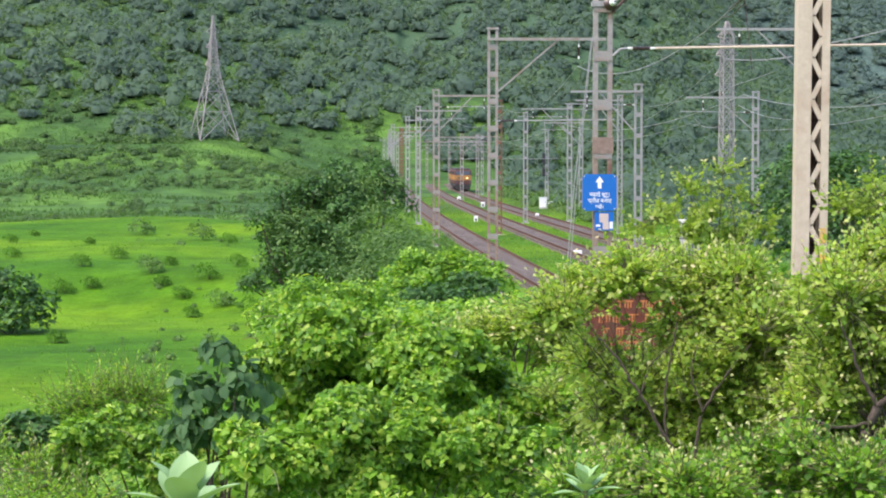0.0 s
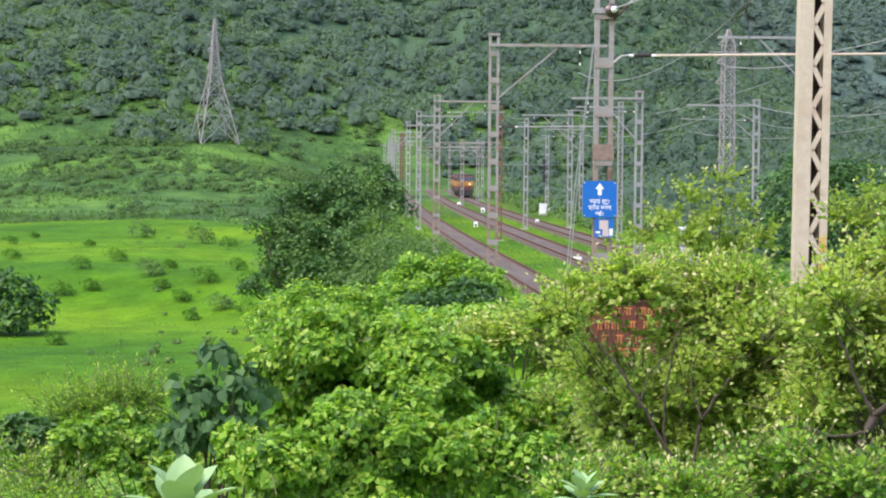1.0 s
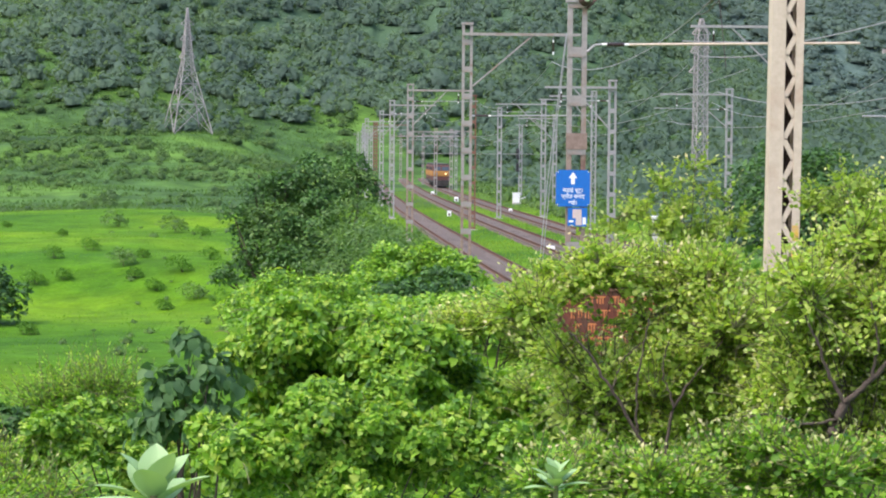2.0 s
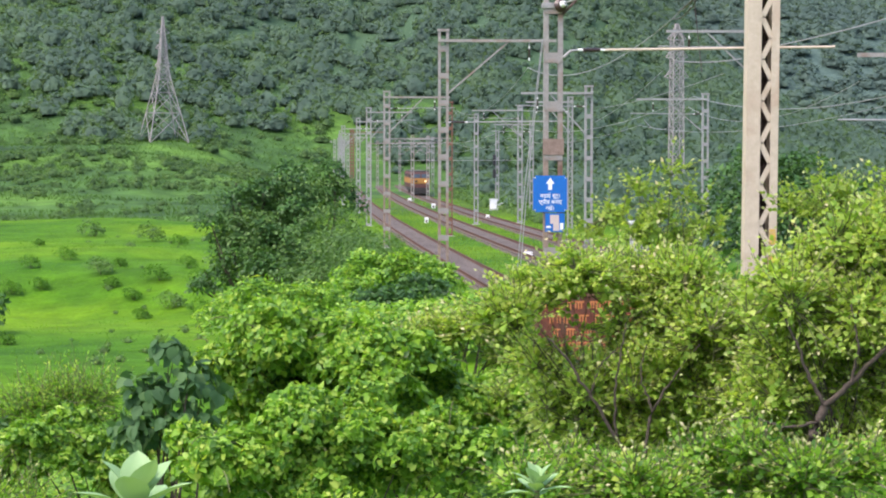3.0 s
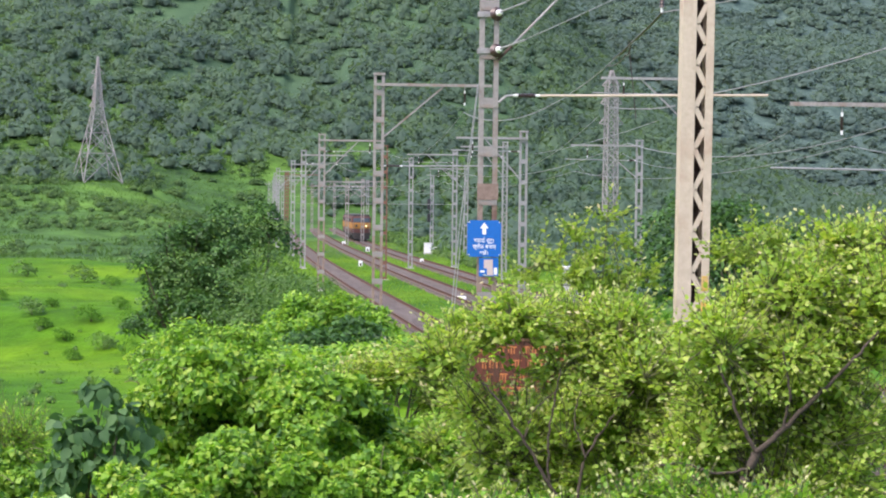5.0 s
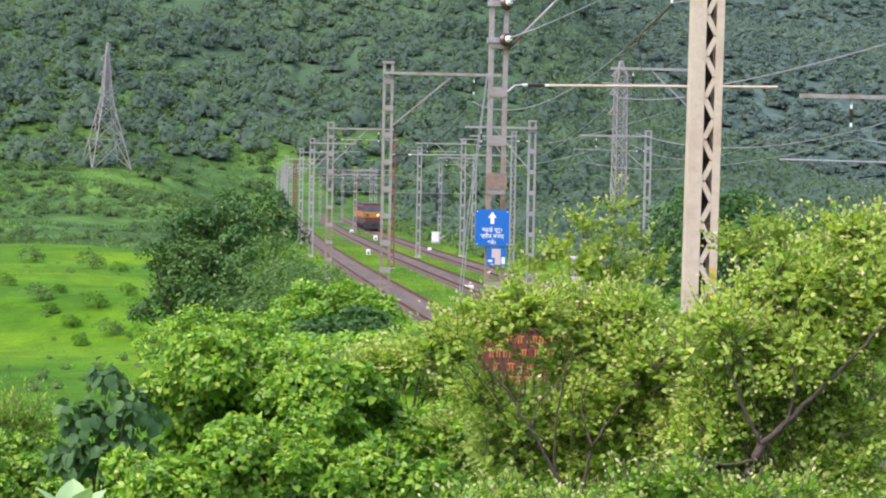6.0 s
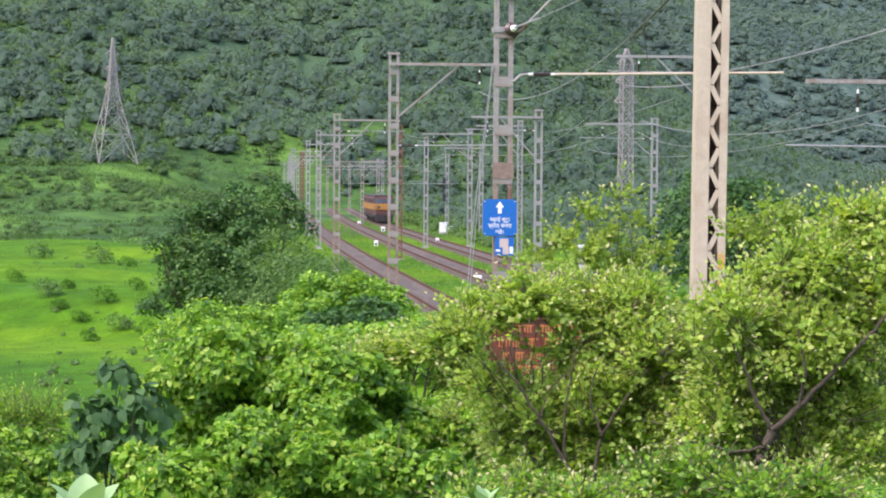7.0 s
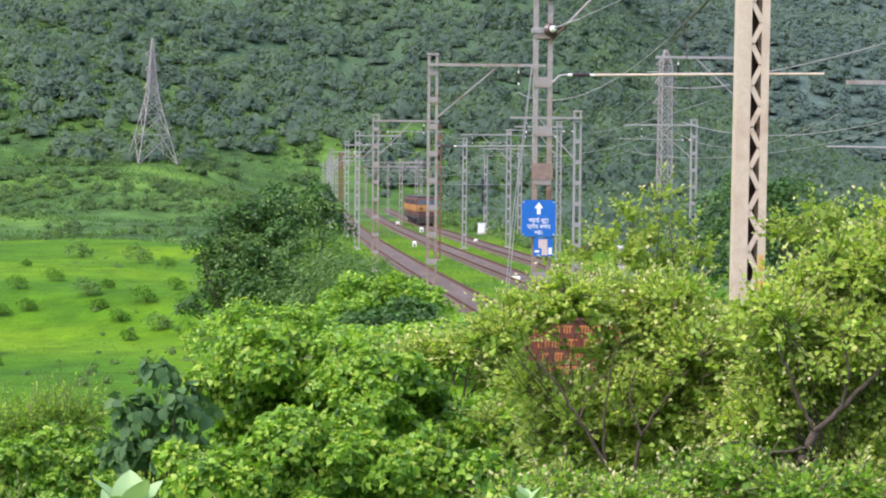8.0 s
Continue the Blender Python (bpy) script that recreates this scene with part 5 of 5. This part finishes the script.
SWAY.append(branch_shrub("sapling", [(2.77, 20.8, 5.48, 0.12, 0.12, 0.10), (2.51, 21.1, 5.29, 0.14, 0.14, 0.11), (3.01, 20.9, 5.22, 0.12, 0.12, 0.10), (2.24, 21.2, 5.02, 0.15, 0.15, 0.12), (2.68, 21.0, 5.02, 0.19, 0.19, 0.15), (3.10, 20.8, 4.87, 0.17, 0.17, 0.13), (1.97, 21.1, 4.79, 0.15, 0.15, 0.12), (2.41, 20.9, 4.83, 0.19, 0.19, 0.15), (2.90, 21.2, 4.76, 0.20, 0.20, 0.16)],
           170, 10, 0.078, LEAF_OLIVE, "tall sapling with big pale green leaves", "lime shrubs", inner=0.0, reach=0.3, boughs=24, limbs=6))
SWAY.append(branch_shrub("sapling", [(4.35, 20.8, 5.21, 0.25, 0.25, 0.20), (4.13, 21.1, 5.08, 0.21, 0.21, 0.16), (4.60, 20.9, 4.94, 0.34, 0.34, 0.27)],
           150, 10, 0.075, LEAF_OLIVE, "leafy pale green sapling beyond the pole", "lime shrubs", reach=0.28, boughs=24, limbs=6))
bush("shrub", [(8.16, 46, 5.02, 1.00, 1.00, 0.90), (8.91, 46, 4.89, 0.87, 0.87, 0.87), (7.66, 46, 4.14, 1.12, 1.12, 1.12), (9.65, 46, 4.14, 1.12, 1.12, 1.12), (8.47, 45, 3.81, 1.46, 1.46, 1.46), (10.65, 46, 3.90, 1.37, 1.37, 1.37)],
     9000, 0.15, LEAF_DARK, "dense dark green shrub beyond the pole", "shrub", "lineside shrubs", stems=10, stem_r=0.04)
bush("shrub", [(2.96, 27, 3.86, 0.66, 0.66, 0.46), (3.77, 27, 3.8, 0.66, 0.66, 0.46), (2.38, 27, 3.7, 0.51, 0.51, 0.36), (4.47, 26, 3.5, 0.77, 0.77, 0.46), (5.60, 26, 3.6, 0.84, 0.84, 0.51)],
     9000, 0.11, LEAF_VINE, "mid-green shrubs behind the lime bushes", "shrub", "lineside shrubs", stems=8)


# thin shoots half hiding the rusted board
branch_shrub("shrub", [(1.62, 22.2, 3.92, 0.20, 0.16, 0.20), (2.42, 22.2, 3.80, 0.24, 0.16, 0.24), (2.05, 22.1, 3.42, 0.34, 0.16, 0.14), (1.62, 22.1, 3.45, 0.22, 0.16, 0.16)],
           28, 8, 0.1, LEAF_LIME, "thin leafy shoots growing in front of the notice board", "lime shrubs", reach=0.3, boughs=16, limbs=5, limb_r=0.01)


def milkweed(x, y, z, scale, turn):
    """A rosette of large pale oval leaves on a stout stem."""
    root = thing("milkweed", pose(x, y, z, 0, 0, turn), "milkweed plant with large pale waxy oval leaves", "plant", "milkweed plants")
    bm = bmesh.new()
    rod(bm, (0, 0, ground_at(x, y) - z - 0.1), (0, 0, 0.0), 0.018, 0.010)
    part("stem", bm, TWIG, root)
    for k in range(12):
        a, lift = k * 2.4, 0.2 + 0.085 * k
        way = Vector((math.cos(a) * math.cos(lift), math.sin(a) * math.cos(lift), math.sin(lift)))
        side = way.cross(Vector((0, 0, 1))).normalized()
        up = side.cross(way)
        L, W = scale * (1.0 - 0.03 * k), scale * 0.40
        vs, fs = [], []
        for i in range(9):
            t = i / 8
            w = W * 0.5 * math.sin(math.pi * min(1, (t * 0.95 + 0.05) ** 0.85)) ** 0.85
            c = way * (L * t) - Vector((0, 0, 0.16 * L * t * t)) + Vector((0, 0, -0.03 * (12 - k) * scale))
            for q in (-1, -0.5, 0, 0.5, 1):
                vs.append(c + side * (w * q) + up * (abs(q) * w * 0.28))
        for i in range(8):
            for j in range(4):
                n = i * 5 + j
                fs.append((n, n + 1, n + 6, n + 5))
        part("leaf", np_mesh("leaf", np.array([tuple(v) for v in vs]), np.array(fs), LEAF_PALE, True), LEAF_PALE, root)
    return root


milkweed(-0.57, 4.6, 4.86, 0.19, 20)
milkweed(0.55, 8.0, 4.36, 0.16, 70)


# ---------------------------------------------------------------- scrub, woods and grass
def clump_template(n, seed):
    """An uneven crown one metre in half width, and leaf tufts over it, for far trees: triangles."""
    rng = np.random.default_rng(seed)
    bm = bmesh.new()
    bmesh.ops.create_icosphere(bm, subdivisions=1, radius=0.7)
    bm.verts.ensure_lookup_table()
    core = np.array([v.co[:] for v in bm.verts])
    tris = np.array([[v.index for v in f.verts] for f in bm.faces])
    bm.free()

    def lump(d):
        return 0.82 + 0.2 * np.sin(d[:, 0] * 4.3 + seed) * np.cos(d[:, 1] * 4.7 + 2 * seed) + 0.14 * np.sin(d[:, 2] * 7 + d[:, 0] * 5 + seed * 3)
    core = core * (lump(core) + 0.05 * rng.normal(size=len(core)))[:, None]
    core[:, 2] = np.maximum(core[:, 2], -0.5)
    d = unit(rng.normal(size=(n, 3)))
    d[:, 2] = np.abs(d[:, 2]) - 0.2
    d = unit(d)
    p = d * (lump(d) * rng.uniform(0.8, 1.12, n))[:, None]
    a = unit(np.cross(d + rng.normal(size=d.shape) * 0.45, rng.normal(size=d.shape)))
    b = unit(np.cross(a, d + np.array([0, 0, 0.3])))
    s = rng.uniform(0.13, 0.26, n)[:, None]
    tufts = np.stack([p - a * s, p + b * s, p + a * s], 1).reshape(-1, 3)
    verts = np.concatenate([core, tufts])
    soft = unit(np.concatenate([unit(core), np.repeat(d, 3, 0)]) * 0.7 + np.array([0, 0, 0.95]) + rng.normal(size=(len(verts), 3)) * 0.16)
    faces = np.concatenate([tris, len(core) + np.arange(3 * n).reshape(-1, 3)])
    return verts, faces, soft


TEMPLATES = [clump_template(70, 3 + k) for k in range(8)]


def woods(name, x, y, size, mat, label, height=0.9, kind="stuff"):
    """Many far trees joined: lumpy crowns with leaf tufts, each turned and sized by itself."""
    n = len(x)
    z = land(x, y)
    kinds = RNG.integers(0, len(TEMPLATES), n)
    vs, fs, ns, count = [], [], [], 0
    for k, (tv, tf, tn) in enumerate(TEMPLATES):
        m = kinds == k
        c = int(m.sum())
        if not c:
            continue
        a = RNG.uniform(0, 2 * np.pi, c)[:, None]
        s = (np.asarray(size)[m] / 2)[:, None]
        hh = height * RNG.uniform(0.75, 1.3, c)[:, None]
        vx = tv[None, :, 0] * np.cos(a) - tv[None, :, 1] * np.sin(a)
        vy = tv[None, :, 0] * np.sin(a) + tv[None, :, 1] * np.cos(a)
        v = np.stack([x[m][:, None] + vx * s, y[m][:, None] + vy * s, z[m][:, None] + (tv[None, :, 2] + 0.42) * s * hh], -1)
        vs.append(v.reshape(-1, 3))
        nx = tn[None, :, 0] * np.cos(a) - tn[None, :, 1] * np.sin(a)
        ny = tn[None, :, 0] * np.sin(a) + tn[None, :, 1] * np.cos(a)
        ns.append(np.stack([nx, ny, np.broadcast_to(tn[None, :, 2], nx.shape)], -1).reshape(-1, 3))
        fs.append((tf[None] + (count + len(tv) * np.arange(c))[:, None, None]).reshape(-1, 3))
        count += c * len(tv)
    me = np_mesh(name, np.concatenate(vs), np.concatenate(fs), mat, True)
    me.normals_split_custom_set_from_vertices(np.concatenate(ns))
    return tagged(new(name, me), label, "woods", "", kind)


def scatter(n, x0, x1, y0, y1):
    return RNG.uniform(x0, x1, n), RNG.uniform(y0, y1, n)


def wedge(x, y, spread=0.27):
    return np.abs(x - 0.02 * y) < 25 + spread * y


# scrub on the lower slope
x, y = scatter(5200, -190, 10, 262, 640)
keep = (fbm(x, y, 24, 3, 21) + 0.5 * smooth(430, 570, y) + 0.3 * smooth(-50, -130, x) > -0.12) & wedge(x, y) & (x < track_x(y) - 7)
keep &= np.hypot(x + 55.4, y - 500) > 9
keep &= (x < -0.085 * y) | (y > 600) | (fbm(x, y, 15, 2, 61) > -0.1)
x, y = x[keep], y[keep]
woods("hillside_scrub", x, y, RNG.uniform(0.8, 2.0, len(x)) ** 1.7 * (0.85 + 0.75 * smooth(330, 560, y)), LEAF_SCRUB, "dark green scrub scattered over the grassy slope", 0.66)
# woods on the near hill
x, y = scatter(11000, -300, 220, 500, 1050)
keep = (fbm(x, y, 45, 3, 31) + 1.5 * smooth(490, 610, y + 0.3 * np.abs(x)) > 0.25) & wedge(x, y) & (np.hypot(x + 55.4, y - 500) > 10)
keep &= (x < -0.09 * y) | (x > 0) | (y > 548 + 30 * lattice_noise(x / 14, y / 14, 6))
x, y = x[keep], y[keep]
woods("hill_woods", x, y, RNG.uniform(3.5, 9.0, len(x)), LEAF_HILL_HAZED, "green woodland covering the near hill, tinted with painted haze", 0.85)
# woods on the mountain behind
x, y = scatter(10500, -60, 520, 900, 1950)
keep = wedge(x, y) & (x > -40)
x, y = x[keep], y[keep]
woods("mountain_woods", x, y, RNG.uniform(8, 16, len(x)), LEAF_FAR_HAZED, "forest on the far mountainside, blued by painted haze", 0.62)
# belt of trees beyond the tracks
x, y = scatter(2600, 12, 200, 235, 900)
keep = (x > track_x(y) + 18 + 3 * lattice_noise(x / 9, y / 9, 4)) & wedge(x, y, 0.3)
keep &= (np.hypot(x - 12.5, y - 252) > 4)
x, y = x[keep], y[keep]
# both belts share the hill leaves' painted haze tint
woods("lineside_woods", x, y, RNG.uniform(2.5, 6.0, len(x)), LEAF_HILL_HAZED, "dark green trees and bushes beyond the tracks", 0.95)
x, y = scatter(900, 22, 90, 90, 240)
keep = (x > track_x(y) + 19) & wedge(x, y, 0.3)
x, y = x[keep], y[keep]
woods("lineside_bushes", x, y, RNG.uniform(1.5, 3.4, len(x)), LEAF_HILL_HAZED, "green bushes on the ground beyond the tracks", 0.85)

# lighter low shrubs close to the tracks, and weed clumps in the meadow
x, y = scatter(1500, 8, 45, 190, 430)
keep = (x > track_x(y) + 14.5) & (x < track_x(y) + 26) & (np.hypot(x - 12.5, y - 252) > 3)
x, y = x[keep], y[keep]
woods("lineside_shrubs", x, y, RNG.uniform(0.9, 2.4, len(x)), LEAF_MID, "low mid-green shrubs along the track edge", 0.9)
x, y = scatter(750, -40, -4, 84, 190)
keep = (x < track_x(y) - 5) & (np.abs(x) < 6 + 0.24 * y) & (RNG.uniform(size=len(x)) < 0.05 + 0.6 * smooth(-20, -7, x)) & (fbm(x, y, 12, 3, 51) > -0.1)
x, y = x[keep], y[keep]
woods("meadow_weeds", x, y, RNG.uniform(0.3, 0.8, len(x)), LEAF_MID, "dark green weed clumps at the meadow's edge", 0.75)

# single shrubs standing in the field
for x, y, rr in ((-27.3, 189, 1.13), (-19.6, 168, 1.09), (-22.6, 130, 0.63), (-21.1, 135, 0.66), (-17.9, 127, 0.82), (-14.1, 124, 0.74), (-33.4, 161, 0.57), (-28.5, 138, 0.56), (-22.7, 124, 0.67), (-21.1, 125, 0.54), (-18.4, 99, 0.46), (-15.2, 121, 0.56), (-16.3, 159, 0.60), (-26.7, 158, 0.38), (-12.6, 118, 0.76), (-16.7, 124, 0.47), (-12.7, 129, 0.56), (-11.4, 122, 0.73), (-14.0, 116, 0.47), (-10.6, 115, 0.75), (-35.8, 183, 0.40), (-17.0, 130, 0.42)):
    g = ground_at(x, y)
    bush("shrub", [(x, y, g + rr * 0.5, rr, rr, rr * 0.75), (x + rr * 0.6, y - 0.2, g + rr * 0.3, rr * 0.6, rr * 0.6, rr * 0.5)], 520, max(0.13, rr * 0.2), LEAF_MID if rr > 0.75 else LEAF_MEADOW,
         "small dark green shrub standing in the meadow", "shrub", "meadow shrubs", stems=3)


def grass_field(name, x, y, h, label, mat):
    """Blades in fans of three, each a bent triangle pair."""
    n = len(x)
    z = land(x, y)
    vs = []
    for k in range(3):
        a = RNG.uniform(0, 2 * np.pi, n)
        hh = h * RNG.uniform(0.6, 1.3, n)
        w = hh * 0.16
        dx, dy = np.cos(a), np.sin(a)
        lean = hh * RNG.uniform(0.2, 0.7, n)
        p0 = np.stack([x - dy * w, y + dx * w, z - 0.03], -1)
        p1 = np.stack([x + dy * w, y - dx * w, z - 0.03], -1)
        tip = np.stack([x + dx * lean, y + dy * lean, z + hh], -1)
        vs.append(np.stack([p0, p1, tip], 1))
    v = np.concatenate(vs).reshape(-1, 3)
    f = np.arange(len(v)).reshape(-1, 3)
    return tagged(new(name, np_mesh(name, v, f, mat)), label, "grass", "", "stuff")


BLADE = leafy("grass_blade", [(0.1, (0.06, 0.17, 0.008)), (0.5, (0.11, 0.27, 0.009)), (0.9, (0.21, 0.39, 0.012))], 0.6, 0.4, 0.06)
BLADE_ROUGH = leafy("rough_grass_blade", [(0.1, (0.05, 0.115, 0.03)), (0.5, (0.085, 0.185, 0.034)), (0.9, (0.13, 0.25, 0.04))], 0.7, 0.45, 0.05, 0.7)
BLADE_DULL = leafy("dull_grass_blade", [(0.1, (0.10, 0.20, 0.025)), (0.5, (0.16, 0.29, 0.03)), (0.9, (0.25, 0.38, 0.05))], 0.6, 0.4, 0.1)
x, y = scatter(60000, -75, 0, 60, 275)
keep = (fbm(x, y, 5, 3, 44) > -0.45) & (np.abs(x) < 8 + 0.27 * y) & (x < track_x(y) - 4.5)
grass_field("meadow_tufts", x[keep], y[keep], 0.085, "lush bright green meadow grass", BLADE)
x, y = scatter(42000, -8, 34, 85, 330)
off = x - track_x(y)
keep = (np.abs(off) > 1.02) & (np.abs(off - TRACKS[1]) > 1.02) & (np.abs(off - TRACKS[2]) > 1.02) & (off < 26)
grass_field("lineside_grass", x[keep], y[keep], 0.15, "short yellow-green grass between the tracks", BLADE_DULL)


x, y = scatter(26000, -110, -4, 255, 560)
keep = (x < track_x(y) - 6) & (np.abs(x) < 10 + 0.26 * y) & (fbm(x, y, 10, 3, 47) > -0.3)
grass_field("hillside_tufts", x[keep], y[keep], 0.5, "rough green pasture grass on the slope", BLADE_ROUGH)


# ---------------------------------------------------------------- what moves
def motions():
    rows = []
    for k in range(17):
        t = k * 0.5
        front = 377.0 - 10.8 * t
        x, slope = float(track_x(front, TRACKS[2])), -0.0673 + 1.106e-4 * (front + 9)
        rows.append((t, pose(x, front, 0.0, 0, 0, math.degrees(-math.atan(slope)))))
    walk(loco, rows)
    rows = []
    for k in range(17):
        t = k * 0.5
        front = 396.2 - 10.8 * t
        x, slope = float(track_x(front, TRACKS[2])), -0.0673 + 1.106e-4 * (front + 9)
        rows.append((t, pose(x, front, 0.0, 0, 0, math.degrees(-math.atan(slope)))))
    walk(trailing, rows)
    # the airy shrubs stir a little in the wind
    for k, root in enumerate(SWAY):
        rest = root.matrix_basis.copy()
        rows = []
        for i in range(17):
            t = i * 0.5
            rows.append((t, rest @ pose(0, 0, 0, 0.22 * math.sin(1.9 * t + k), 0.34 * math.sin(1.4 * t + 1.7 * k))))
        walk(root, rows)


motions()
